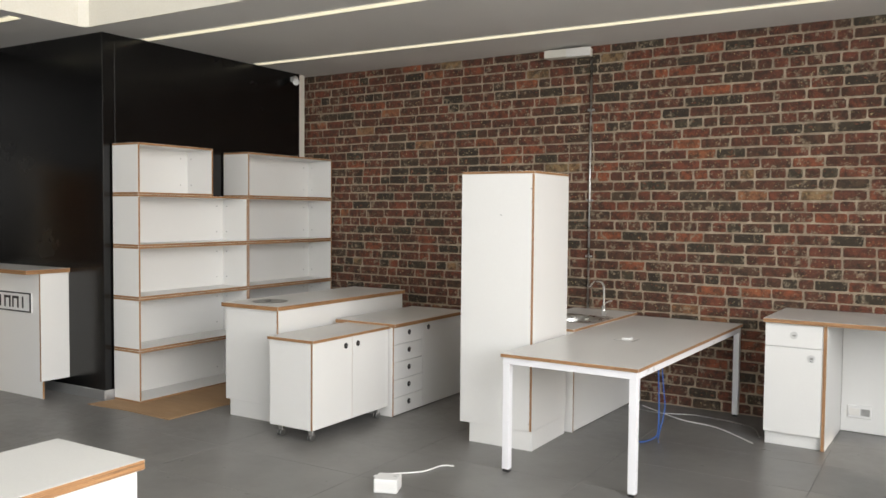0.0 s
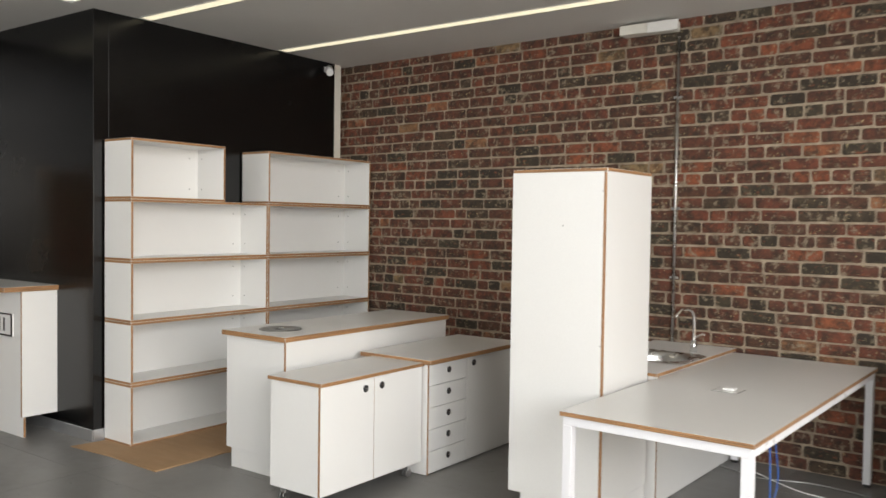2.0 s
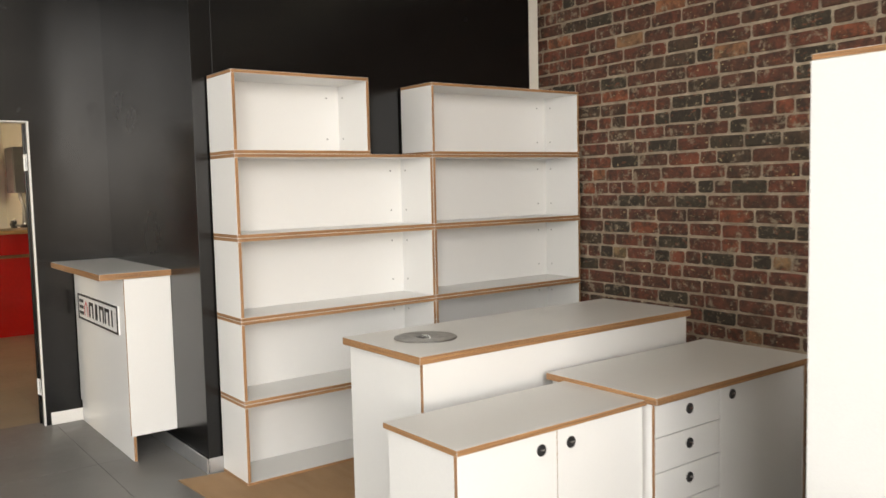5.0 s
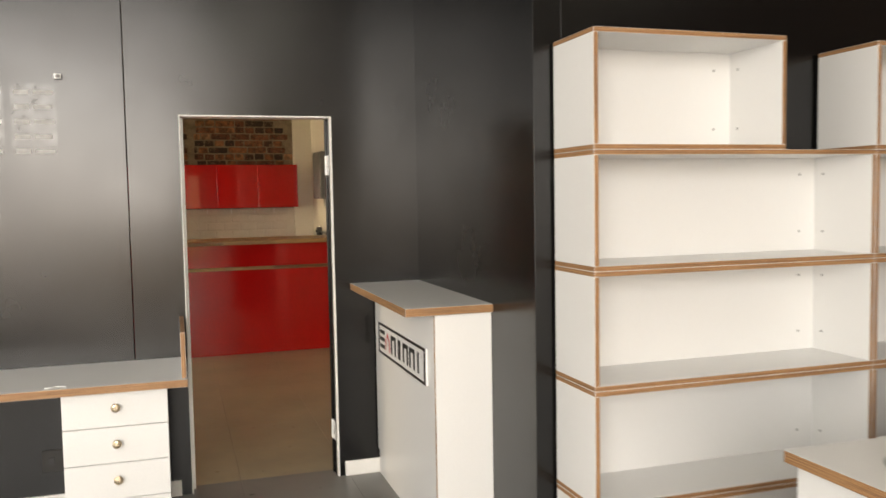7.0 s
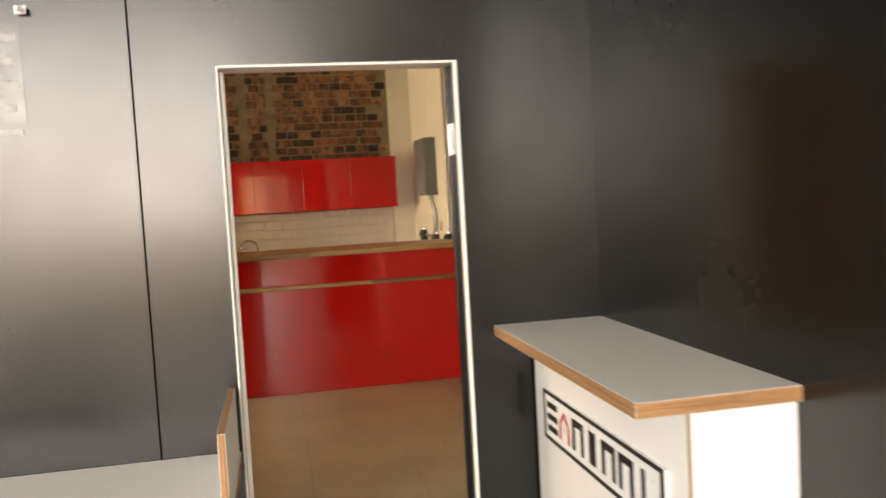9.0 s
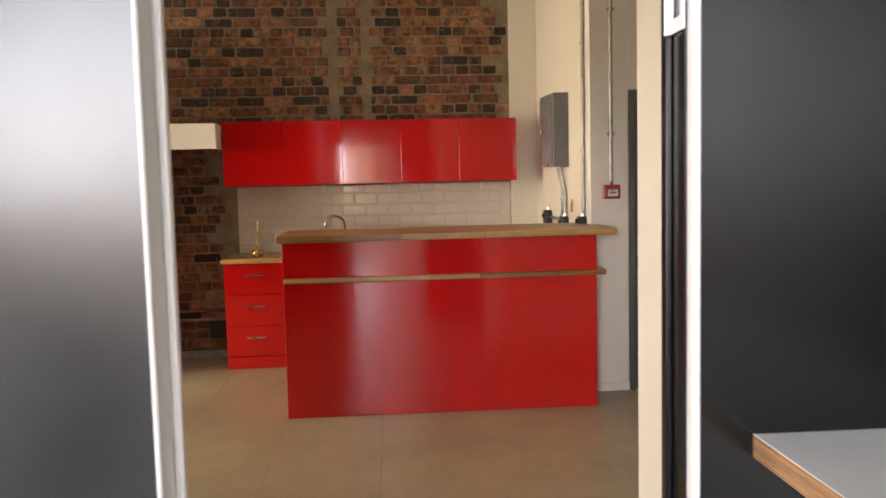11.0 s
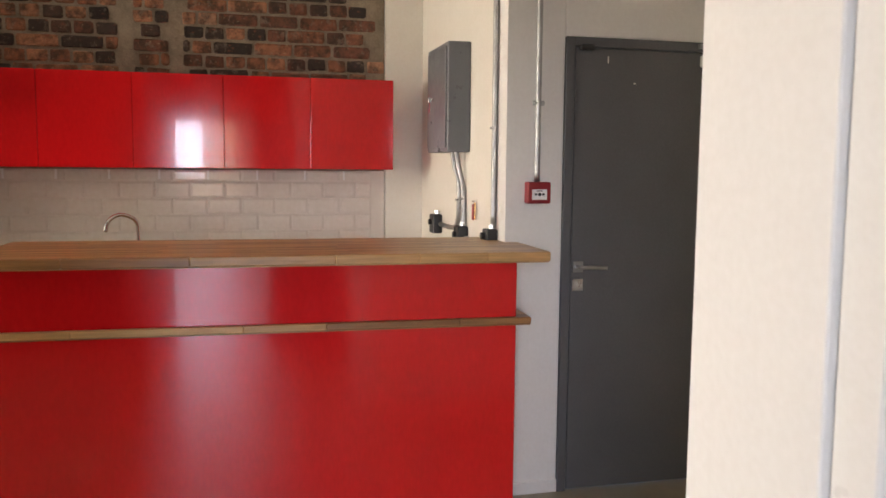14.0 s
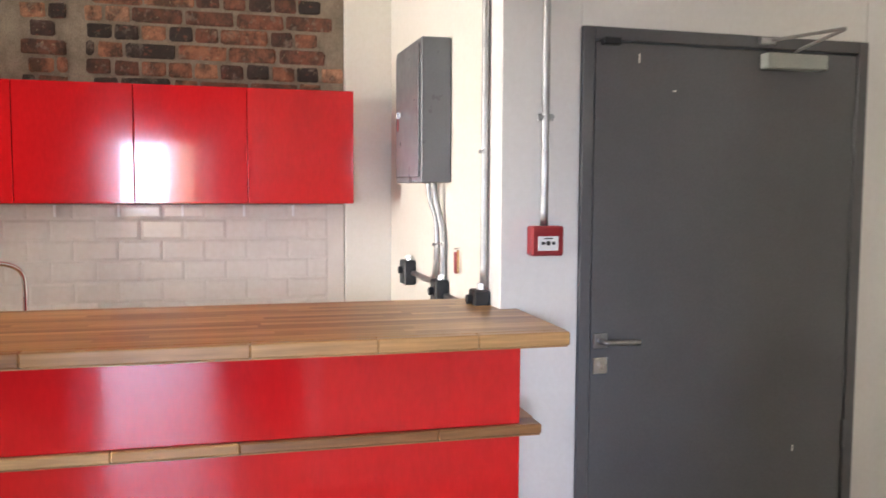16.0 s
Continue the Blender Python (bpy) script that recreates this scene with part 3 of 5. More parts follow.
def shelf_box(y0, y1, z0, z1, label):
    t = thing("shelf_box", ((SX0 + SX1) / 2, (y0 + y1) / 2, z0), label, "shelf", "stacked shelf boxes")
    k = 0.019
    board("bottom_board", t, SX0, SX1, y0, y1, z0 + 0.0005, z0 + k)
    board("top_board", t, SX0, SX1, y0, y1, z1 - k, z1 - 0.0005)
    board("side_board", t, SX0, SX1, y0, y0 + k, z0 + k, z1 - k)
    board("side_board", t, SX0, SX1, y1 - k, y1, z0 + k, z1 - k)
    board("back_board", t, SX0 + 0.001, SX0 + 0.010, y0 + k, y1 - k, z0 + k, z1 - k)
    for zz in (z0 + 0.10, z1 - 0.09):
        part("screw", round_bar(bmesh.new(), (SX0 + 0.06, y1 - k - 0.002, zz), (SX0 + 0.06, y1 - k, zz), 0.006, 10), GALV, t)
        part("screw", round_bar(bmesh.new(), (SX0 + 0.010, y1 - 0.10, zz), (SX0 + 0.012, y1 - 0.10, zz), 0.006, 10), GALV, t)


LEVELS = [0.0, 0.444, 0.884, 1.319, 1.755, 2.185]
for a, b in zip(LEVELS[:4], LEVELS[1:5]):
    shelf_box(5.031, 6.290, a + (0.006 if a == 0 else 0), b, "long open white plywood shelf box")
    shelf_box(6.292, 7.555, a + (0.006 if a == 0 else 0), b, "open white plywood shelf box")
shelf_box(5.031, 5.852, LEVELS[4], LEVELS[5], "short open white plywood shelf box on top of the stack")
shelf_box(6.292, 7.555, LEVELS[4], LEVELS[5], "open white plywood shelf box on top of the stack")

datum(0.085, -0.04)
# cardboard under the shelves
bm = bmesh.new()
cs = [(-6.34, 4.90), (-5.90, 4.93), (-5.37, 4.915), (-5.375, 5.47), (-5.25, 5.9), (-6.2, 6.4), (-6.25, 5.4)]
lo = [bm.verts.new((x, y, 0.0005)) for x, y in cs]
hi = [bm.verts.new((x, y, 0.0055 + 0.004 * (k % 2 == 0 and k in (2,)))) for k, (x, y) in enumerate(cs)]
bm.faces.new(hi)
bm.faces.new(lo[::-1])
for k in range(len(cs)):
    bm.faces.new((lo[k], lo[(k + 1) % len(cs)], hi[(k + 1) % len(cs)], hi[k]))
solo("cardboard_sheet", bm, CARDBOARD, "flattened brown cardboard lying under the shelves", "cardboard", at=(-5.7, 5.5, 0))


def cup_pull(parent, x, y, z, axis=0, material=RUBBER, r=0.0215):
    """A round finger pull: rim, dark dish and a small latch."""
    d = Vector((1, 0, 0)) if axis == 0 else Vector((0, -1, 0))
    c = Vector((x, y, z))
    rim = part("finger_pull", round_bar(bmesh.new(), c - d * 0.004, c + d * 0.003, r, 24), material, parent, "round black finger pull" if material == RUBBER else "round steel finger pull", True)
    w = Vector((0, 1, 0)) if axis == 0 else Vector((1, 0, 0))
    bm = round_bar(bmesh.new(), c + d * 0.003 - w * r * 0.3, c + d * 0.004 + w * r * 0.5, r * 0.22, 8)
    part("latch", bm, CHROME, rim)


# tall island counter
datum(0, 0)
IX0, IX1, IY0, IY1, IZ = -5.085, -4.490, 5.232, 6.945, 0.897
t = thing("island_counter", (-4.8, 6.0, 0), "white laminate counter with a thick plywood-edged top", "counter")
board("countertop", t, IX0, IX1, IY0, IY1, IZ - 0.033, IZ, "pale grey top with bare plywood edge", TOPWHITE)
board("end_panel", t, IX0 + 0.025, IX1 - 0.034, IY0 + 0.023, IY0 + 0.042, 0.13, IZ - 0.034)
board("side_panel", t, IX1 - 0.033, IX1 - 0.014, IY0 + 0.024, IY1 - 0.02, 0.13, IZ - 0.034)
board("back_panel", t, IX0 + 0.025, IX0 + 0.043, IY0 + 0.043, IY1 - 0.02, 0.13, IZ - 0.034)
board("end_panel", t, IX0 + 0.044, IX1 - 0.034, IY1 - 0.04, IY1 - 0.022, 0.13, IZ - 0.034)
part("plinth", block(IX0 + 0.06, IX1 - 0.05, IY0 + 0.035, IY1 - 0.06, 0, 0.13), LAMINATE, t)
# round steel chute lid let into the top: rim, dished middle and a dark finger slot
PX, PY = -4.815, 5.495
t = thing("chute_lid", (PX, PY, IZ), "round brushed steel lid set into the countertop", "lid")
bm = bmesh.new()
rings = [[bm.verts.new((PX + r * cos(2 * pi * k / 56), PY + r * sin(2 * pi * k / 56), IZ + z)) for k in range(56)] for r, z in ((0.140, 0.0005), (0.1385, 0.004), (0.131, 0.0055), (0.126, 0.0045), (0.062, 0.0052), (0.052, 0.0030), (0.034, 0.0012))]
for a, b in zip(rings, rings[1:]):
    for k in range(56):
        bm.faces.new((a[k], a[(k + 1) % 56], b[(k + 1) % 56], b[k]))
bm.faces.new(rings[-1])
part("cover", bm, GALV, t, "dished steel cover", True)
bm = bmesh.new()
cuboid(bm, PX - 0.034, PX + 0.020, PY - 0.030, PY - 0.004, IZ + 0.0012, IZ + 0.0022, 0.0005)
part("finger_slot", bm, RUBBER, t, "dark finger slot")
bm = tube_along([(PX - 0.028, PY + 0.004, IZ + 0.004), (PX, PY + 0.016, IZ + 0.008), (PX + 0.028, PY + 0.004, IZ + 0.004)], 0.004, 8, 5)
part("grip", bm, CHROME, t, smooth=True)

# low drawer cabinet
datum(0.016, -0.015, -0.024)
t = thing("drawer_cabinet", (-4.2, 6.4, 0), "low white cabinet with five drawers and a door", "cabinet")
board("worktop", t, -4.462, -3.868, 5.885, 7.020, 0.738, 0.768, "pale grey top with bare plywood edge", TOPWHITE)
board("end_panel", t, -4.445, -3.908, 5.905, 5.924, 0.028, 0.737)
board("end_panel", t, -4.445, -3.908, 6.99, 7.01, 0.028, 0.737)
part("carcass", block(-4.445, -3.927, 5.926, 6.988, 0.03, 0.735, 0), LAMINATE, t)
zs = [0.030 + k * 0.1410 for k in range(6)]
for a, b in zip(zs, zs[1:]):
    d = part("drawer_front", block(-3.926, -3.909, 5.926, 6.345, a + 0.002, b - 0.002, 0.001), LAMINATE, t)
    cup_pull(d, -3.909, 6.14, (a + b) / 2 + 0.012)
d = part("door", block(-3.926, -3.909, 6.349, 6.985, 0.032, 0.733, 0.001), LAMINATE, t)
cup_pull(d, -3.909, 6.43, 0.685)


def knob(parent, x, y, z):
    """A turned knob on a short neck, standing out along x."""
    bm = bmesh.new()
    rings = [[bm.verts.new((x + d, y + r * cos(2 * pi * k / 24), z + r * sin(2 * pi * k / 24))) for k in range(24)] for d, r in ((-0.001, 0.013), (0.003, 0.013), (0.006, 0.009), (0.014, 0.009), (0.019, 0.020), (0.025, 0.021), (0.029, 0.017), (0.030, 0.009))]
    for a_, b_ in zip(rings, rings[1:]):
        for k in range(24):
            bm.faces.new((a_[k], a_[(k + 1) % 24], b_[(k + 1) % 24], b_[k]))
    bm.faces.new(rings[0][::-1])
    bm.faces.new(rings[-1])
    part("knob", bm, NICKEL, parent, "round champagne metal knob", True)


def castor(parent, x, y, z):
    bm = bmesh.new()
    for s in (-1, 1):
        round_bar(bm, (x + s * 0.006, y, 0.026), (x + s * 0.019, y, 0.026), 0.026, 20)
    w = part("castor", bm, GALV, parent, "clear grey twin-wheel castor", True)
    bm = block(x - 0.022, x + 0.022, y - 0.012, y + 0.012, 0.04, z - 0.003, 0.003)
    cuboid(bm, x - 0.028, x + 0.028, y - 0.028, y + 0.028, z - 0.003, z, 0.0)
    part("castor_fork", bm, STEEL, w)


# mobile cabinet
datum(0.062, -0.062)
t = thing("mobile_cabinet", (-4.19, 5.5, 0), "low white two-door cabinet on castors", "cabinet")
board("top_board", t, -4.40, -3.972, 5.018, 5.945, 0.704, 0.726, "pale grey top with bare plywood edge", TOPWHITE)
board("side_panel", t, -4.385, -4.005, 5.030, 5.049, 0.09, 0.703)
board("side_panel", t, -4.385, -4.005, 5.916, 5.935, 0.09, 0.703)
board("bottom_board", t, -4.385, -4.005, 5.050, 5.915, 0.09, 0.108)
board("back_board", t, -4.383, -4.372, 5.050, 5.915, 0.109, 0.703)
for y0, y1, py in ((5.030, 5.476, 5.40), (5.479, 5.935, 5.545)):
    d = board("door", t, -4.004, -3.986, y0, y1, 0.092, 0.702)
    cup_pull(d, -3.986, py, 0.642)
for x, y in ((-4.33, 5.09), (-4.05, 5.09), (-4.33, 5.87), (-4.05, 5.87)):
    castor(t, x, y, 0.09)

datum(-0.087, -0.093)
# another one, nearer the entrance
t = thing("mobile_cabinet", (-2.5, 1.9, 0), "low white cabinet with a plywood-edged top", "cabinet")
board("top_board", t, -2.715, -2.262, 1.45, 2.385, 0.800, 0.832, "pale grey top with bare plywood edge", TOPWHITE)
board("side_panel", t, -2.70, -2.30, 2.352, 2.371, 0.09, 0.799)
board("side_panel", t, -2.70, -2.30, 1.465, 1.484, 0.09, 0.799)
board("bottom_board", t, -2.70, -2.30, 1.485, 2.351, 0.09, 0.108)
board("back_board", t, -2.698, -2.686, 1.485, 2.351, 0.109, 0.799)
for y0, y1 in ((1.466, 1.916), (1.919, 2.370)):
    board("door", t, -2.299, -2.281, y0, y1, 0.092, 0.798)
for x, y in ((-2.64, 1.53), (-2.36, 1.53), (-2.64, 2.31), (-2.36, 2.31)):
    castor(t, x, y, 0.09)

# tall cupboard
datum(0.085, -0.155, -0.012)
t = thing("tall_cupboard", (-2.93, 6.1, 0), "tall white laminate cupboard on a plinth", "cupboard")
board("front_panel", t, -3.212, -2.669, 5.790, 5.808, 0.148, 1.901)
board("top_board", t, -3.210, -2.650, 5.792, 6.372, 1.902, 1.920)
board("side_panel", t, -2.668, -2.650, 5.791, 6.371, 0.148, 1.901)
board("side_panel", t, -3.211, -3.193, 5.809, 6.371, 0.148, 1.901)
board("back_board", t, -3.192, -2.669, 6.353, 6.371, 0.148, 1.901)
board("bottom_board", t, -3.192, -2.669, 5.809, 6.352, 0.148, 0.166)
part("plinth", block(-3.14, -2.652, 5.800, 6.36, 0.012, 0.146), LAMINATE, t)
for x, z in ((-2.90, 1.62), (-2.672, 1.80), (-2.672, 0.20), (-2.672, 1.0)):
    part("screw", round_bar(bmesh.new(), (x, 5.789, z), (x, 5.791, z), 0.005, 8), GALV, t)

# sink unit behind the table
datum(0.115, -0.145, turn=-2.0, about=(-2.515, 6.24))
t = thing("sink_unit", (-2.95, 7.0, 0), "white sink cabinet against the brick wall", "sink cabinet")
board("end_panel", t, -3.20, -2.632, 6.385, 6.404, 0.004, 0.751)
part("carcass", block(-3.20, -2.640, 6.406, 7.66, 0.004, 0.600), LAMINATE, t)
board("side_panel", t, -2.658, -2.640, 6.406, 7.66, 0.601, 0.751)
board("worktop", t, -3.22, -2.628, 6.378, 6.760, 0.752, 0.772, "white top with bare plywood edge")
board("worktop", t, -3.22, -2.628, 7.200, 7.690, 0.752, 0.772)
board("worktop", t, -2.665, -2.628, 6.761, 7.199, 0.752, 0.772)
board("worktop", t, -3.22, -3.105, 6.761, 7.199, 0.752, 0.772)
SKX, SKY = -2.885, 6.98
t = thing("sink", (SKX, SKY, 0.772), "round stainless steel sink with a chrome tap", "sink")
bm = bmesh.new()
rings = [[bm.verts.new((SKX + r * cos(2 * pi * k / 48), SKY + r * sin(2 * pi * k / 48), z)) for k in range(48)] for r, z in ((0.315, 0.7725), (0.312, 0.7755), (0.222, 0.7760), (0.205, 0.770), (0.196, 0.735), (0.180, 0.660), (0.135, 0.640), (0.03, 0.636))]
for v in rings[0] + rings[1]:
    v.co.x = max(SKX - 0.245, min(SKX + 0.245, v.co.x))
    v.co.y = max(SKY - 0.245, min(SKY + 0.245, v.co.y))
for a, b in zip(rings, rings[1:]):
    for k in range(48):
        bm.faces.new((a[k], a[(k + 1) % 48], b[(k + 1) % 48], b[k]))
bm.faces.new(rings[-1])
part("bowl", bm, STEEL, t, "stainless steel bowl", True)
part("drain", round_bar(bmesh.new(), (SKX, SKY, 0.6355), (SKX, SKY, 0.640), 0.038, 24), CHROME, t, smooth=True)
part("tap_base", round_bar(bmesh.new(), (-2.79, 7.33, 0.772), (-2.79, 7.33, 0.85), 0.022, 20), CHROME, t, "chrome tap", True)
part("spout", tube_along([(-2.79, 7.33, 0.84), (-2.79, 7.33, 0.985), (-2.80, 7.30, 1.05), (-2.83, 7.23, 1.06), (-2.85, 7.17, 1.015)], 0.011, 12, 6), CHROME, t, smooth=True)
part("tap_lever", tube_along([(-2.79, 7.33, 0.86), (-2.75, 7.335, 0.89), (-2.72, 7.34, 0.895)], 0.006, 8, 3), CHROME, t, smooth=True)

# long table
datum(0, 0, turn=-2.0, about=(-1.66, 5.11))
t = thing("meeting_table", (-2.15, 6.5, 0), "long pale grey table with a white steel frame", "table")
TX0, TX1, TY0, TY1 = -2.553, -1.660, 5.110, 7.480
board("tabletop", t, TX0, TX1, TY0, TY1, 0.725, 0.747, "pale grey top with bare plywood edge", TOPWHITE)
f = 0.045
part("rail", block(TX0 + 0.012, TX1 - 0.012, TY0 + 0.012, TY0 + 0.012 + f, 0.682, 0.7265), STEELWHITE, t)
part("rail", block(TX0 + 0.012, TX1 - 0.012, TY1 - 0.012 - f, TY1 - 0.012, 0.682, 0.7265), STEELWHITE, t)
part("rail", block(TX0 + 0.012, TX0 + 0.012 + f, TY0 + 0.058, TY1 - 0.058, 0.682, 0.7265), STEELWHITE, t)
part("rail", block(TX1 - 0.012 - f, TX1 - 0.012, TY0 + 0.058, TY1 - 0.058, 0.682, 0.7265), STEELWHITE, t)
for x in (TX0 + 0.012, TX1 - 0.012 - f):
    for y in (TY0 + 0.012, TY1 - 0.012 - f):
        lg = part("leg", block(x, x + f, y, y + f, 0.018, 0.6815), STEELWHITE, t)
        part("foot", block(x + 0.003, x + f - 0.003, y + 0.003, y + f - 0.003, 0, 0.018), RUBBER, lg, "black plastic foot")
datum(0.08, -0.19, -0.002, turn=-2.0, about=(-1.66, 5.11))
t = thing("cable_port", (-2.2, 6.32, 0.749), "white cable outlet set into the tabletop", "cable port")
part("frame", block(-2.27, -2.13, 6.25, 6.39, 0.7485, 0.7505, 0.0005), GALV, t)
part("lid", block(-2.262, -2.138, 6.258, 6.382, 0.7505, 0.7525, 0.0005), TOPWHITE, t)
part("socket", block(-2.225, -2.165, 6.29, 6.35, 0.7525, 0.765, 0.004), WHITEPLASTIC, t, "white socket")

# wall desk with a drawer pedestal
datum(0.115, -0.325, -0.015, turn=-2.0, about=(-1.285, 6.705))
t = thing("wall_desk", (0.0, 7.4, 0), "white desk with a drawer pedestal against the brick wall", "desk")
board("desktop", t, -1.40, 1.30, 7.03, 7.80, 0.885, 0.915, "pale grey top with bare plywood edge", TOPWHITE)
part("carcass", block(-1.385, -1.012, 7.075, 7.78, 0.11, 0.883), LAMINATE, t)
board("side_panel", t, -1.010, -0.985, 7.055, 7.78, 0.019, 0.883)
part("plinth", block(-1.385, -1.012, 7.10, 7.77, 0.015, 0.108), LAMINATE, t)
d = part("drawer_front", block(-1.388, -1.014, 7.057, 7.074, 0.724, 0.880, 0.001), LAMINATE, t)
cup_pull(d, -1.20, 7.057, 0.805, 1, STEEL, 0.026)
d = part("door", block(-1.388, -1.014, 7.057, 7.074, 0.112, 0.718, 0.001), LAMINATE, t)
cup_pull(d, -1.085, 7.057, 0.652, 1, STEEL, 0.026)
part("back_panel", block(-0.983, 1.28, 7.772, 7.79, 0.019, 0.883), LAMINATE, t)
board("end_panel", t, 1.275, 1.295, 7.055, 7.77, 0.019, 0.883)
datum(-0.02, -0.225, -0.105, turn=-2.0, about=(-1.285, 6.705))
t = thing("wall_socket", (-0.72, 7.66, 0.27), "white double wall socket", "socket")
part("box", block(-0.80, -0.64, 7.655, 7.6715, 0.22, 0.315, 0.004), WHITEPLASTIC, t)
part("switch", block(-0.79, -0.72, 7.651, 7.655, 0.24, 0.29, 0.001), WHITEPAINT, t)
part("switch", block(-0.71, -0.65, 7.651, 7.655, 0.24, 0.29, 0.001), GALV, t)

t = thing("cable_grommet", (-0.49, 7.66, 0.20), "black round cable grommet in the desk's back panel", "grommet")
part("ring", round_bar(bmesh.new(), (-0.49, 7.648, 0.20), (-0.49, 7.6715, 0.20), 0.026, 20), RUBBER, t, smooth=True)
part("bore", round_bar(bmesh.new(), (-0.49, 7.646, 0.20), (-0.49, 7.649, 0.20), 0.014, 16), SHADOWGAP, t)
datum(0.10, -0.225)
# cables on the floor under the table, and the blue data lead
solo("floor_cable", tube_along([(-2.62, 7.55, 0.006), (-2.3, 7.42, 0.006), (-1.95, 7.5, 0.006), (-1.55, 7.38, 0.006), (-1.42, 7.10, 0.006)], 0.005), GALV, "grey cable trailing along the floor", "cable")
solo("floor_cable", tube_along([(-2.45, 7.60, 0.006), (-2.05, 7.30, 0.006), (-1.75, 7.20, 0.006), (-1.43, 6.90, 0.006)], 0.004), WHITEPLASTIC, "white cable trailing along the floor", "cable")
solo("data_cable", tube_along([(-2.08, 6.75, 0.72), (-2.07, 6.76, 0.45), (-2.05, 6.72, 0.15), (-2.06, 6.70, 0.01), (-2.10, 6.50, 0.006), (-2.16, 6.55, 0.006)], 0.005), BLUECABLE, "blue data cable hanging from the table", "cable")
solo("data_cable", tube_along([(-2.06, 6.77, 0.72), (-2.03, 6.74, 0.40), (-2.02, 6.76, 0.20), (-2.04, 6.68, 0.01), (-2.0, 6.56, 0.006)], 0.004), BLUECABLE, "blue data cable hanging from the table", "cable")
datum(0.095, -0.145, turn=22, about=(-2.94, 4.48))
t = thing("adapter_box", (-3.03, 4.62, 0), "small white power box on the floor", "adapter")
part("case", block(-3.105, -2.965, 4.555, 4.685, 0, 0.082, 0.006), WHITEPLASTIC, t)
part("lead", tube_along([(-3.05, 4.685, 0.03), (-3.07, 4.78, 0.006), (-3.17, 4.83, 0.006), (-3.08, 4.90, 0.006), (-2.9, 4.98, 0.006), (-2.80, 5.12, 0.006), (-2.72, 5.13, 0.006)], 0.005), WHITEPLASTIC, t)

# security camera, conduit and junction board on the brick wall
datum(0.038, 0.155, 0.022)
t = thing("security_camera", (-6.28, 7.2, 3.0), "small white security camera high in the corner", "camera unit")
part("base", block(-6.30, -6.285, 7.20, 7.25, 2.98, 3.03), WHITEPLASTIC, t)
part("stalk", round_bar(bmesh.new(), (-6.285, 7.225, 3.005), (-6.22, 7.19, 2.99), 0.009, 10), WHITEPLASTIC, t)
bm = round_bar(bmesh.new(), (-6.25, 7.215, 3.01), (-6.17, 7.145, 2.955), 0.033, 20)
part("body", bm, WHITEPLASTIC, t, smooth=True)
datum(0.17, -0.135, -0.02)
t = thing("conduit", (-3.1, 7.70, 1.0), "thin steel conduit running up the brick wall", "conduit")
part("pipe", round_bar(bmesh.new(), (-3.10, 7.695, 0.79), (-3.10, 7.695, 2.99), 0.010, 12), STEEL, t, smooth=True)
for z in (1.25, 1.75, 2.55):
    part("saddle", block(-3.13, -3.07, 7.69, 7.712, z, z + 0.018), GALV, t)
t = thing("junction_board", (-3.35, 7.69, 3.0), "pale painted board under the ceiling", "board")
part("plate", block(-3.52, -3.10, 7.60, 7.712, 3.03, 3.10, 0.004), CREAM, t)
part("lip", block(-3.30, -3.07, 7.58, 7.60, 3.02, 3.095, 0.004), WHITEPAINT, t)

# reception counter with its sign
datum(0.025, 0.085)
t = thing("reception_counter", (-7.35, 4.8, 0), "white reception counter with an overhanging plywood-edged top", "counter")
board("countertop", t, -7.945, -6.750, 4.545, 4.952, 1.070, 1.107, "pale grey top with bare plywood edge", TOPWHITE)
board("front_panel", t, -7.915, -6.788, 4.682, 4.700, 0.148, 1.069)
board("end_panel", t, -6.787, -6.768, 4.683, 4.950, 0.148, 1.069)
part("carcass", block(-7.915, -6.789, 4.702, 4.948, 0.150, 1.068, 0), LAMINATE, t)
board("plinth", t, -7.915, -6.765, 4.690, 4.708, 0, 0.146)
sign = thing("counter_sign", (-7.36, 4.68, 0.8), "white sign plate with black and red lettering shapes", "sign")
S0, S1, Z0, Z1 = -7.790, -6.885, 0.731, 0.900
part("plate", block(S0, S1, 4.672, 4.6815, Z0, Z1, 0.001), WHITEPLASTIC, sign)
for a, b, c, d in ((S0, S1, Z1 - 0.012, Z1), (S0, S1, Z0, Z0 + 0.012), (S0, S0 + 0.012, Z0 + 0.012, Z1 - 0.012), (S1 - 0.020, S1, Z0 + 0.012, Z1 - 0.012)):
    part("border", block(a, b, 4.6685, 4.6715, c, d, 0), INK, sign, "black border")


def strokes(parent, u, w, rects, material):
    """A blocky mark out of plain bars; each as fractions of a cell of width w."""
    bm = bmesh.new()
    h0, h = Z0 + 0.035, Z1 - Z0 - 0.07
    for a, b, c, d in rects:
        cuboid(bm, u + a * w, u + b * w, 4.6690, 4.6712, h0 + c * h, h0 + d * h, 0)
    part("mark", bm, material, parent)


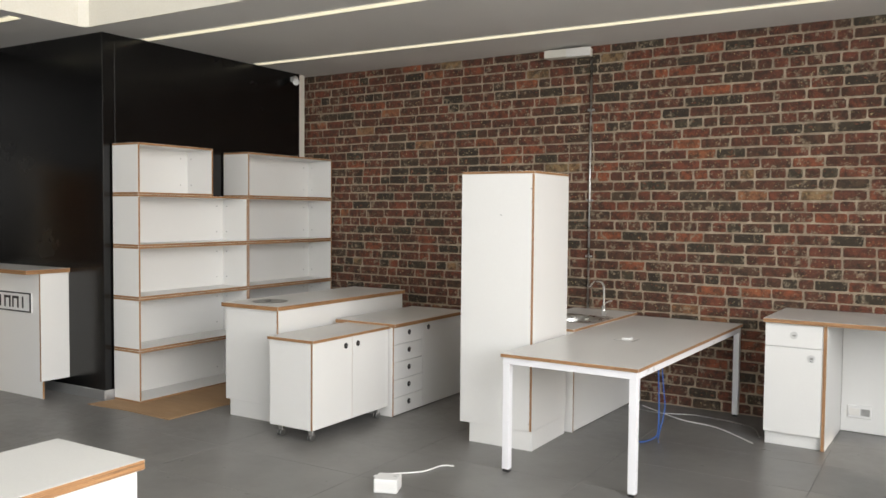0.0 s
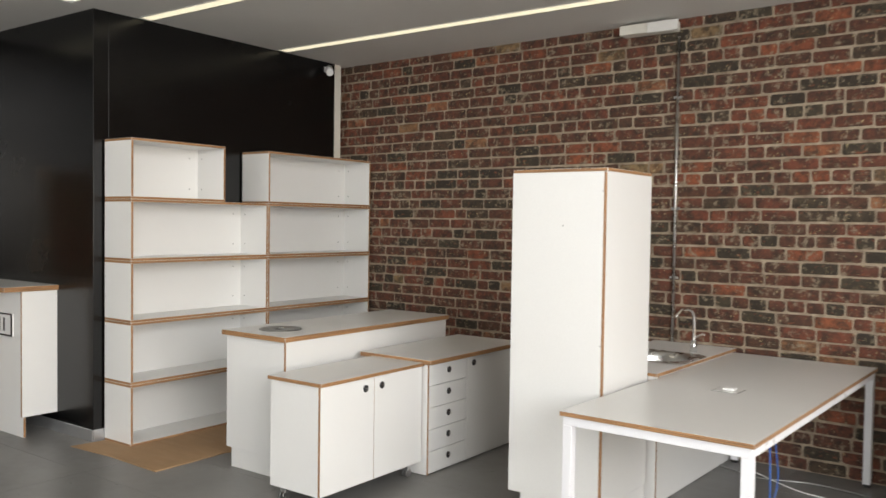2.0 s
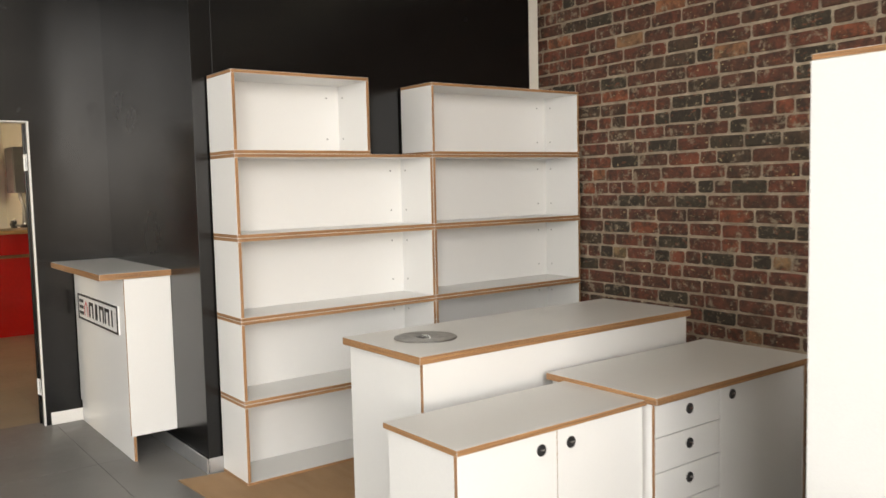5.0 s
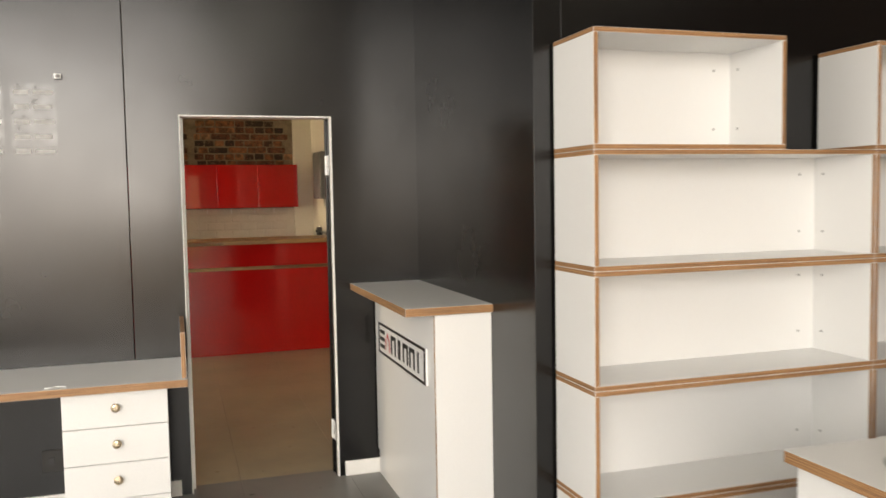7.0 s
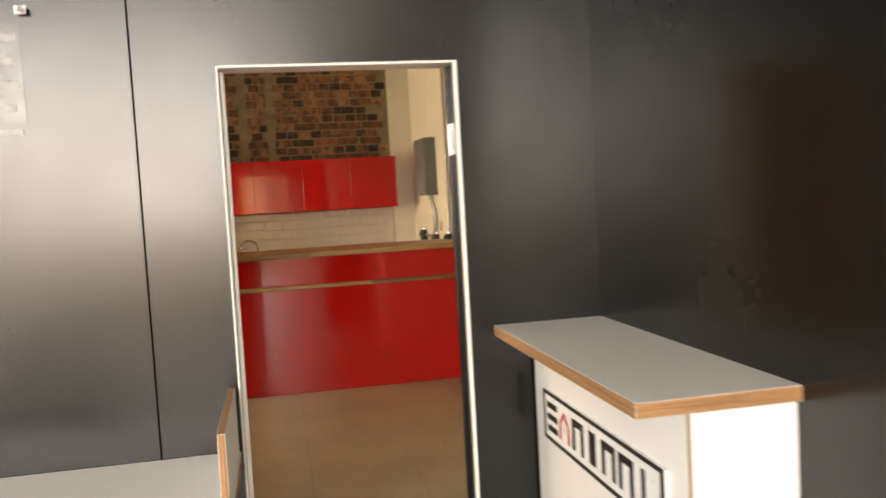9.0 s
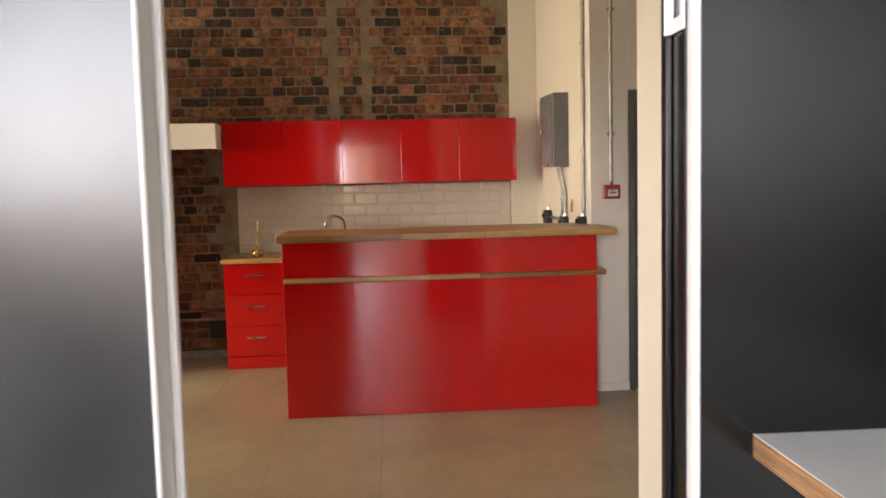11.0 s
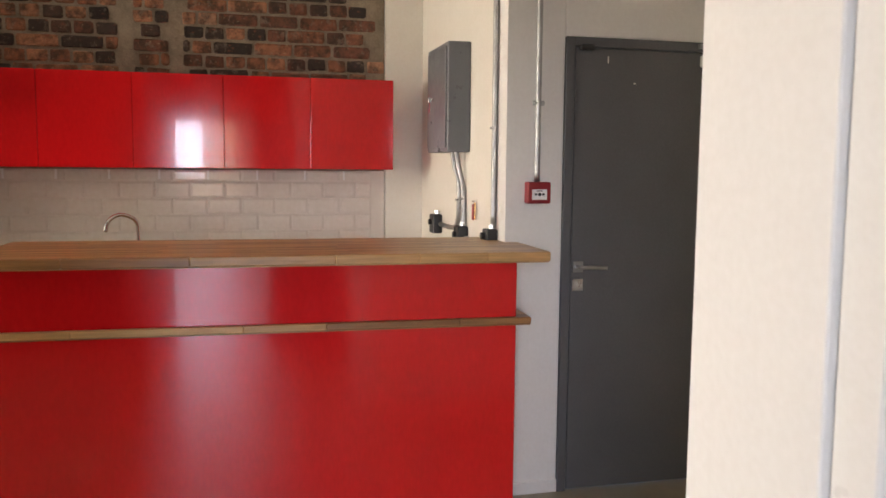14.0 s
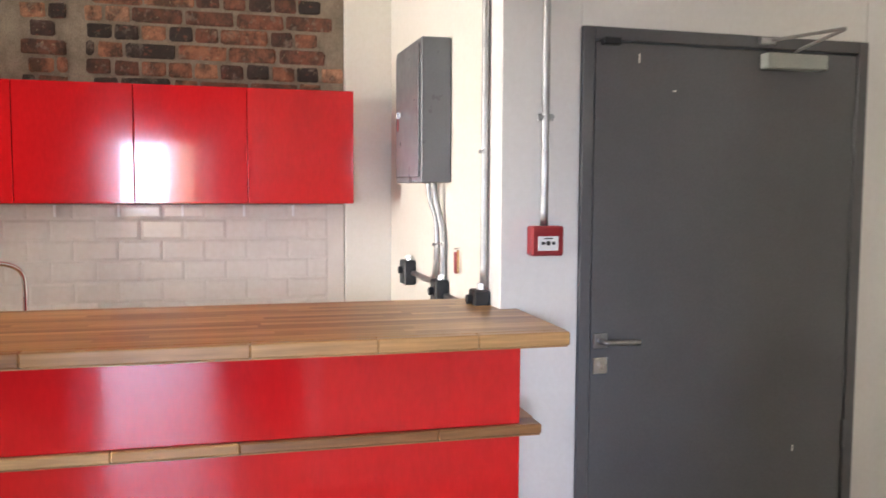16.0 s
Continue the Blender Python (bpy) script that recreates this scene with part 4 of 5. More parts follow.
CW = 0.094
U = [S0 + 0.037 + k * 0.1190 for k in range(7)]
strokes(sign, U[0], CW, [(0, 1, .80, 1), (0, 1, .40, .60), (0, 1, 0, .20)], INK)
bm = bmesh.new()
for a, b in (((U[1], 0.0), (U[1] + CW / 2, 1.0)), ((U[1] + CW, 0.0), (U[1] + CW / 2, 1.0))):
    zz = [Z0 + 0.035 + v * (Z1 - Z0 - 0.07) for v in (a[1], 0.55, 1.0)]
    sgn = 1 if b[0] > a[0] else -1
    vs = [bm.verts.new((x, 4.6690, z)) for x, z in ((a[0], zz[0]), (a[0] + sgn * 0.016, zz[0]), (a[0] + sgn * 0.016, zz[1]), (b[0], zz[2] - 0.018), (b[0], zz[2]), (a[0], zz[1]))]
    bm.faces.new(vs)
part("mark", bm, INKRED, sign, "red roof-shaped mark")
for k in (2, 4, 5):
    strokes(sign, U[k], CW, [(0, .22, 0, 1), (.78, 1, 0, 1), (.22, .78, .78, 1)], INK)
strokes(sign, U[3], CW, [(.25, .75, 0, 1)], INK)
strokes(sign, U[6] - 0.012, CW, [(.39, .61, 0, 1)], INK)

# desk beside the doorway
datum(-0.022, 0.137)
t = thing("corner_desk", (-7.5, 2.6, 0), "white desk with drawers and a raised plywood end", "desk")
board("desktop", t, -7.886, -7.290, 0.9, 3.590, 0.719, 0.756, "pale grey top with bare plywood edge", TOPWHITE)
board("end_panel", t, -7.886, -7.312, 3.562, 3.584, 0.757, 0.975, "raised end with bare plywood edge")
part("carcass", block(-7.80, -7.377, 3.035, 3.490, 0.0, 0.718, 0), LAMINATE, t)
for k in range(4):
    d = part("drawer_front", block(-7.376, -7.359, 3.032, 3.494, 0.032 + k * 0.1715, 0.032 + k * 0.1715 + 0.1675, 0.001), LAMINATE, t)
    knob(d, -7.359, 3.265, 0.032 + k * 0.1715 + 0.092)
board("leg_panel", t, -7.80, -7.35, 0.95, 0.97, 0.004, 0.718)
solo("cable_end", tube_along([(-7.33, 2.97, 0.759), (-7.32, 3.00, 0.760), (-7.34, 3.02, 0.760), (-7.33, 3.06, 0.759)], 0.003), WHITEPLASTIC, "short white cable end lying on the desk", "cable")
datum(0.006, 0.157)
VINYL = painted("grey_vinyl_print", (0.30, 0.30, 0.29), 0.45, 0.3, 30.0, 200.0, 0.0)
FILM = painted("dark_film", (0.010, 0.010, 0.010), 0.20, 0.1, 6.0, 200.0, 0.0)
datum(0, 0)
for y1 in (3.146, 2.906):
    t = thing("wall_notice", (WX, y1 - 0.105, 2.03), "dark film notice with grey print on the black wall", "notice", "notices on the black wall")
    part("sheet", block(WX + 0.0005, WX + 0.0018, y1 - 0.21, y1, 1.880, 2.192, 0), FILM, t)
    for k in range(5):
        z = 2.160 - k * 0.074
        bm = bmesh.new()
        cuboid(bm, WX + 0.0018, WX + 0.0026, y1 - 0.195, y1 - 0.125, z - 0.024, z, 0)
        cuboid(bm, WX + 0.0018, WX + 0.0026, y1 - 0.105, y1 - 0.012 - 0.012 * (k % 2), z - 0.022, z - 0.002, 0)
        part("print_line", bm, VINYL, t, "row of grey print")
t = thing("wall_socket", (WX, 3.07, 0.25), "dark grey socket plate on the black wall under the desk", "socket")
part("plate", block(WX + 0.0005, WX + 0.009, 3.000, 3.125, 0.205, 0.320, 0.003), SHADOWGAP, t)
part("switch", block(WX + 0.009, WX + 0.012, 3.03, 3.06, 0.245, 0.28, 0.001), INK, t)
datum(0.006, 0.157)
t = thing("wall_bracket", (-7.89, 3.0, 2.23), "small white bracket on the black wall", "bracket")
part("plate", block(-7.899, -7.893, 2.985, 3.02, 2.215, 2.240), WHITEPLASTIC, t)
part("hook", round_bar(bmesh.new(), (-7.893, 3.0, 2.228), (-7.865, 3.01, 2.226), 0.008, 10), GALV, t)

datum(-0.0705, 0.4053, turn=2.0)

# ---------------------------------------------------------------- kitchen: things
def red_block(name, parent, x0, x1, y0, y1, z0, z1, label=""):
    return part(name, block(x0, x1, y0, y1, z0, z1, 0.002), RED, parent, label)


def stave_top(parent, x0, x1, y0, y1, z0, z1, n, seed):
    """A worktop's short staves, running along y, butted in rows."""
    r = random.Random(seed)
    w = (x1 - x0) / n
    for k in range(n):
        y = y0
        while y < y1 - 1e-6:
            e = min(y1, y + r.uniform(0.25, 0.7))
            if y1 - e < 0.1:
                e = y1
            part("stave", block(x0 + k * w, x0 + (k + 1) * w, y, e, z0, z1, 0.004 if k == n - 1 else 0.0004), STAVES, parent)
            y = e


# bar
BX = -11.912
datum(-0.073, 0.472, turn=0.6, about=(-11.985, 5.411))
t = thing("bar_counter", (-12.15, 3.9, 0), "glossy red bar with an oiled wooden top", "bar")
red_block("front_panel", t, BX - 0.025, BX, 2.927, 4.939, 0.0, 0.866)
red_block("upper_panel", t, BX - 0.025, BX, 2.927, 4.939, 0.900, 1.130)
red_block("end_panel", t, -12.35, BX - 0.026, 4.914, 4.938, 0.0, 0.866)
red_block("end_panel", t, -12.35, BX - 0.026, 4.914, 4.938, 0.900, 1.130)
red_block("end_panel", t, -12.35, BX - 0.026, 2.928, 2.952, 0.0, 0.866)
red_block("end_panel", t, -12.35, BX - 0.026, 2.928, 2.952, 0.900, 1.130)
ledge = part("ledge", block(-12.34, BX + 0.010, 2.934, 4.996, 0.8665, 0.870, 0), STAVES, t, "oiled wooden ledge")
stave_top(ledge, -12.35, BX + 0.015, 2.930, 5.000, 0.8705, 0.8995, 6, 5)
top = part("bar_top", block(-12.53, BX + 0.086, 2.911, 5.044, 1.1305, 1.134, 0), STAVES, t, "oiled block-board top")
stave_top(top, -12.54, BX + 0.092, 2.905, 5.05, 1.1345, 1.172, 20, 3)

# base units and worktop along the brick wall
datum(-0.0705, 0.4053, turn=2.0)
FX = -13.48


def drawer_unit(y0, y1):
    t = thing("base_cabinet", (-13.7, (y0 + y1) / 2, 0), "red kitchen drawer unit with steel bar handles", "cabinet", "kitchen base units")
    part("carcass", block(KX + 0.012, FX - 0.02, y0, y1, 0.10, 0.862, 0), RED, t)
    part("plinth", block(KX + 0.012, FX - 0.006, y0, y1, 0.0, 0.098), RED, t)
    for k in range(3):
        a = 0.104 + k * 0.253
        d = red_block("drawer_front", t, FX - 0.019, FX, y0 + 0.003, y1 - 0.003, a, a + 0.247)
        yc, zc = (y0 + y1) / 2, a + 0.155
        bm = block(FX + 0.018, FX + 0.028, yc - 0.075, yc + 0.075, zc - 0.006, zc + 0.006)
        for s in (-0.06, 0.06):
            round_bar(bm, (FX, yc + s, zc), (FX + 0.02, yc + s, zc), 0.004, 8)
        part("bar_handle", bm, STEEL, d, "satin steel bar handle")


drawer_unit(2.312, 2.80)
for a, b in ((2.803, 3.29), (3.293, 3.78), (3.783, 4.27), (4.273, 4.756)):
    drawer_unit(a, b)
wt = solo("kitchen_worktop", block(KX + 0.012, FX + 0.026, 2.30, 4.757, 0.863, 0.867, 0), STAVES, "oiled block-board kitchen worktop", "worktop", at=(-13.7, 3.5, 0.864))
stave_top(wt, KX + 0.012, FX + 0.03, 2.295, 4.757, 0.8675, 0.902, 11, 11)

# wall units
for k in range(5):
    y0 = 2.318 + k * 0.4878
    t = thing("wall_cabinet", (-13.83, y0 + 0.24, 1.484), "glossy red wall cabinet", "cabinet", "red wall cabinets")
    part("carcass", block(KX + 0.012, -13.686, y0, y0 + 0.4865, 1.484, 2.010, 0), RED, t)
    red_block("door", t, -13.684, -13.664, y0 + 0.001, y0 + 0.4855, 1.485, 2.009)

# tall unit and the white hood panel
t = thing("tall_cabinet", (-13.68, 1.54, 0), "narrow tall red cabinet", "cabinet")
part("carcass", block(KX + 0.012, -13.428, 1.425, 1.670, 0.10, 2.0), RED, t)
part("plinth", block(KX + 0.012, -13.44, 1.428, 1.668, 0, 0.098), RED, t)
red_block("door", t, -13.426, -13.406, 1.426, 1.669, 0.105, 1.10)
red_block("door", t, -13.426, -13.406, 1.426, 1.669, 1.104, 1.998)
lk = part("latch", block(-13.406, -13.392, 1.56, 1.65, 1.225, 1.262, 0.002), STEEL, t, "steel latch")
part("padlock_bar", round_bar(bmesh.new(), (-13.392, 1.58, 1.243), (-13.38, 1.64, 1.243), 0.007, 8), CHROME, lk)
part("handle", block(-13.406, -13.392, 1.565, 1.615, 0.94, 0.955, 0.002), STEEL, t, "small steel handle")
t = thing("bulkhead_box", (-13.65, 2.0, 1.79), "white painted box over the fridge space", "box")
part("front", block(-13.428, -13.406, 1.675, 2.312, 1.785, 1.985, 0.003), WHITEPAINT, t)
part("side", block(-13.66, -13.429, 2.292, 2.314, 1.785, 1.985, 0.003), WHITEPAINT, t)
part("top", block(-13.98, -13.429, 1.675, 2.290, 1.965, 1.985, 0.002), WHITEPAINT, t)

# highlights on the tiles below the wall units, made as small white slips
for y in (2.55, 2.83, 3.12, 3.40, 3.68, 3.97, 4.26, 4.50):
    t = thing("tile_glint", (-13.80, y, 1.46), "small white slip standing in for a glint on the tiles", "clip", "clips under the wall cabinets")
    part("clip", block(-13.985, -13.975, y - 0.006, y + 0.006, 1.415, 1.472, 0.001), WHITEPLASTIC, t)

# taps
t = thing("kitchen_tap", (-13.82, 3.22, 0.902), "curved chrome mixer tap", "tap")
part("base", round_bar(bmesh.new(), (-13.84, 3.29, 0.902), (-13.84, 3.29, 0.96), 0.022, 16), CHROME, t, smooth=True)
part("spout", tube_along([(-13.84, 3.29, 0.95), (-13.84, 3.29, 1.12), (-13.83, 3.27, 1.185), (-13.80, 3.20, 1.215), (-13.77, 3.14, 1.185), (-13.765, 3.12, 1.12)], 0.012, 12, 6), CHROME, t, smooth=True)
t = thing("brass_ornament", (-13.56, 2.58, 0.902), "small brass pot with a tall thin stem", "ornament")
bm = bmesh.new()
prof = [(0.018, 0.0), (0.045, 0.012), (0.050, 0.04), (0.040, 0.062), (0.014, 0.072), (0.008, 0.10)]
rings = [[bm.verts.new((-13.56 + r * cos(2 * pi * k / 20), 2.58 + r * sin(2 * pi * k / 20), 0.902 + z)) for k in range(20)] for r, z in prof]
for a, b in zip(rings, rings[1:]):
    for k in range(20):
        bm.faces.new((a[k], a[(k + 1) % 20], b[(k + 1) % 20], b[k]))
bm.faces.new(rings[0][::-1])
bm.faces.new(rings[-1])
part("pot", bm, BRASS, t, smooth=True)
part("stem", round_bar(bmesh.new(), (-13.56, 2.58, 1.0), (-13.56, 2.592, 1.20), 0.005, 10, 0.003), BRASS, t)
part("finial", round_bar(bmesh.new(), (-13.56, 2.592, 1.15), (-13.56, 2.593, 1.165), 0.011, 10), BRASS, t)

# services on the side wall
datum(-0.0705, 0.4053, 0.010, turn=2.0)
SW = 4.998
t = thing("distribution_board", (-13.08, 4.93, 1.56), "grey enamel distribution board on the wall", "fuse box")
part("case", block(-13.285, -12.84, 4.880, SW, 1.570, 2.120, 0.004), BOXGREY, t)
d = part("door", block(-13.262, -12.863, 4.872, 4.879, 1.592, 2.098, 0.002), BOXGREY, t)
lk = part("lock", round_bar(bmesh.new(), (-13.13, 4.860, 1.85), (-13.13, 4.872, 1.85), 0.012, 14), CHROME, d)
part("key", block(-13.134, -13.126, 4.846, 4.860, 1.832, 1.858, 0.001), STEEL, lk)
part("tag", block(-13.136, -13.124, 4.850, 4.854, 1.78, 1.832, 0.001), REDPLASTIC, lk)
part("screw", round_bar(bmesh.new(), (-13.22, 4.93, 2.115), (-13.22, 4.93, 2.13), 0.012, 10), RUBBER, t)
C = SW - 0.014


def conduit_run(pts, label="galvanised conduit on the wall", r=0.0125, saddles=()):
    t = thing("conduit", pts[0], label, "conduit", "galvanised conduits")
    part("pipe", tube_along(pts, r, 12, 5), GALV, t, smooth=True)
    for x, y, z, dx, dy in saddles:
        bm = block(x - 0.004 - dx, x + 0.004 + dx, y - dy - 0.004, y + dy + 0.004, z, z + 0.022)
        for s in (-1, 1):
            round_bar(bm, (x + s * dx * 0.8 + (0.012 if dy else 0), y + s * dy * 0.8 - (0.0 if dy else 0.01), z + 0.011), (x + s * dx * 0.8 + (0.02 if dy else 0), y + s * dy * 0.8 - (0 if dy else 0.016), z + 0.011), 0.006, 8)
        part("saddle", bm, GALV, t)


conduit_run([(-13.02, C - 0.03, 1.575), (-13.02, C - 0.02, 1.50), (-13.0, C, 1.42), (-12.99, C, 1.30), (-13.02, C, 1.20), (-13.12, C, 1.165), (-13.40, C, 1.165)], "flexible steel conduit under the fuse box", 0.013, [(-12.99, C, 1.31, 0.02, 0)])
conduit_run([(-12.94, C - 0.03, 1.575), (-12.94, C - 0.02, 1.50), (-12.92, C, 1.40), (-12.90, C, 1.30), (-12.90, C, 1.19)], "flexible steel conduit under the fuse box", 0.013, [(-12.90, C, 1.32, 0.02, 0)])
conduit_run([(-12.88, C, 1.13), (-12.78, C, 1.13), (-12.70, C, 1.13)], "short steel conduit stub", 0.012)
conduit_run([(-12.385, C, KCEIL - 0.002), (-12.385, C, 2.3), (-12.385, C, 1.7), (-12.385, C, 1.215)], "galvanised conduit on the wall", 0.0125, [(-12.385, C, 1.66, 0.018, 0), (-12.385, C, 2.4, 0.018, 0)])
conduit_run([(GX + 0.014, 5.143, KCEIL - 0.002), (GX + 0.014, 5.143, 2.4), (GX + 0.014, 5.143, 1.8), (GX + 0.014, 5.143, 1.43)], "galvanised conduit beside the grey door", 0.0125, [(GX + 0.014, 5.143, 1.765, 0, 0.022), (GX + 0.014, 5.143, 2.6, 0, 0.022)])


def socket_box(x, z, w=0.07, h=0.10):
    t = thing("isolator_switch", (x, SW, z), "black wall isolator box", "switch", "black isolator boxes")
    part("box", block(x - w / 2, x + w / 2, SW - 0.055, SW, z - h / 2, z + h / 2, 0.006), RUBBER, t)
    part("knob", round_bar(bmesh.new(), (x, SW - 0.072, z + 0.01), (x, SW - 0.055, z + 0.01), 0.016, 14), RUBBER, t)
    part("collar", round_bar(bmesh.new(), (x, SW - 0.02, z + h / 2), (x, SW - 0.02, z + h / 2 + 0.02), 0.017, 12), STEEL, t)


socket_box(-13.46, 1.165, 0.10, 0.11)
socket_box(-12.90, 1.135, 0.09, 0.11)
socket_box(-12.39, 1.17, 0.07, 0.085)
t = thing("key_ring", (-12.72, SW, 1.30), "key with a red tag hanging on a hook", "keys")
part("hook", round_bar(bmesh.new(), (-12.72, SW - 0.02, 1.325), (-12.72, SW, 1.325), 0.003, 8), STEEL, t)
part("tag", block(-12.755, -12.725, SW - 0.012, SW - 0.006, 1.23, 1.31, 0.002), REDPLASTIC, t)
part("key", block(-12.715, -12.695, SW - 0.012, SW - 0.008, 1.235, 1.32, 0.001), BRASS, t)

# fire alarm call point
t = thing("call_point", (GX, 5.143, 1.385), "red fire alarm call point with a white window", "fire alarm")
part("body", block(GX, GX + 0.05, 5.089, 5.197, 1.335, 1.43, 0.005), REDPLASTIC, t)
part("window", block(GX + 0.05, GX + 0.0525, 5.108, 5.178, 1.352, 1.398, 0.001), WHITEPLASTIC, t, "white break panel")
bm = bmesh.new()
round_bar(bm, (GX + 0.0525, 5.143, 1.376), (GX + 0.0535, 5.143, 1.376), 0.008, 12)
cuboid(bm, GX + 0.0525, GX + 0.0535, 5.120, 5.131, 1.371, 1.381, 0)
cuboid(bm, GX + 0.0525, GX + 0.0535, 5.155, 5.166, 1.371, 1.381, 0)
cuboid(bm, GX + 0.0525, GX + 0.0535, 5.128, 5.158, 1.389, 1.393, 0)
part("mark", bm, INK, t)

datum(-0.0705, 0.4053, turn=2.0)
# pipe and trunking low on the brick, bin in the fridge space
t = thing("conduit", (-13.97, 2.0, 0.4), "pale pipe along the foot of the brick wall", "pipe")
part("pipe", round_bar(bmesh.new(), (KX + 0.03, 0.0, 0.42), (KX + 0.03, 2.30, 0.42), 0.013, 12), GALV, t, smooth=True)
part("pipe", round_bar(bmesh.new(), (KX + 0.03, 1.68, 0.34), (KX + 0.03, 2.30, 0.34), 0.013, 12), GALV, t, smooth=True)
t = thing("plug_box", (-13.95, 2.16, 0.30), "black plug box low on the brick wall", "socket")
part("box", block(KX + 0.008, KX + 0.06, 2.10, 2.28, 0.18, 0.33, 0.006), RUBBER, t)
skirting("baseboard_niche", KX + 0.008, KX + 0.022, 1.672, 2.31, GALV, "pale strip at the foot of the brick", 0.07)

# folding chair behind the glass
t = thing("folding_chair", (-13.3, 0.9, 0), "dark folding chair standing behind the glass", "chair")
for x in (-13.52, -13.16):
    part("back_post", round_bar(bmesh.new(), (x, 0.60, 0.012), (x, 1.08, 0.84), 0.012, 10), RUBBER, t)
    part("leg", round_bar(bmesh.new(), (x + 0.03, 1.10, 0.012), (x + 0.03, 0.70, 0.50), 0.012, 10), RUBBER, t)
part("seat", block(-13.49, -13.16, 0.62, 0.96, 0.455, 0.475, 0.006), RUBBER, t)
part("backrest", round_bar(bmesh.new(), (-13.52, 1.06, 0.80), (-13.16, 1.06, 0.80), 0.03, 12), RUBBER, t)
part("crossbar", round_bar(bmesh.new(), (-13.49, 1.06, 0.06), (-13.13, 1.06, 0.06), 0.01, 10), RUBBER, t)
t = thing("wall_plate", (-13.98, 0.95, 1.8), "grey plate on the brick wall behind the glass", "plate")
part("plate", block(KX + 0.008, KX + 0.05, 0.86, 1.10, 1.70, 1.92, 0.003), GALV, t)

# ---------------------------------------------------------------- pieces: tiles and bricks
# splashback
bed = solo("wall_splashback", block(KX + 0.001, KX + 0.006, 2.375, 4.757, 0.902, 1.473, 0), GROUT, "white bevelled wall tiles behind the worktop", "splashback", "structure")


def bevelled_tile(w, h, d, b):
    bm = bmesh.new()
    back = [bm.verts.new((0, y, z)) for y, z in ((0, 0), (w, 0), (w, h), (0, h))]
    mid = [bm.verts.new((d * 0.35, y, z)) for y, z in ((0, 0), (w, 0), (w, h), (0, h))]
    top = [bm.verts.new((d, y, z)) for y, z in ((b, b), (w - b, b), (w - b, h - b), (b, h - b))]
    for lo_, hi_ in ((back, mid), (mid, top)):
        for k in range(4):
            bm.faces.new((lo_[k], lo_[(k + 1) % 4], hi_[(k + 1) % 4], hi_[k]))
    bm.faces.new(top)
    return bm


def tile_mesh(w, h):
    return as_mesh("tile", bevelled_tile(w, h, 0.0055, 0.013), METRO, (0, 0, 0))


full, half_ = tile_mesh(0.197, 0.097), tile_mesh(0.097, 0.097)
top_full, top_half = tile_mesh(0.197, 0.068), tile_mesh(0.097, 0.068)
for row in range(6):
    y = 2.376 + (0.0 if row % 2 == 0 else -0.1)
    while y < 4.74:
        z = 0.904 + row * 0.1
        a, b = (top_full, top_half) if row == 5 else (full, half_)
        whole = y > 2.37 and y + 0.197 < 4.757
        me, yy = (a, y) if whole else (b, y if y > 2.37 else y + 0.1)
        if yy + 0.09 < 4.757:
            ob = new("tile", me)
            ob.parent = bed
            ob.location = (KX + 0.006, yy, z)
        y += 0.2


def brick_shape(r, w, h, d):
    """Points and faces of one worn brick: an eight-cornered, uneven face and broken arrises; local x along, y out, z up."""
    def ring(y, inset, rough):
        pts = []
        for cx, cz, sx, sz in ((0, 0, 1, 1), (w, 0, -1, 1), (w, h, -1, -1), (0, h, 1, -1)):
            a, b = r.uniform(0.004, 0.016), r.uniform(0.003, 0.014)
            one = (cx + sx * inset, cz + sz * (inset + b))
            two = (cx + sx * (inset + a), cz + sz * inset)
            for x, z in ((one, two) if sx * sz > 0 else (two, one)):
                pts.append((x + r.uniform(-rough, rough), y + r.uniform(-0.002, 0.002), z + r.uniform(-rough, rough)))
        return pts
    verts = ring(0.004, 0.0, 0.001) + ring(-d * 0.5, 0.0, 0.003) + ring(-d, 0.006, 0.0035)
    faces = []
    for o in (0, 8):
        for k in range(8):
            faces.append((o + k, o + (k + 1) % 8, o + 8 + (k + 1) % 8, o + 8 + k))
    faces.append(tuple(range(16, 24)))
    return verts, faces


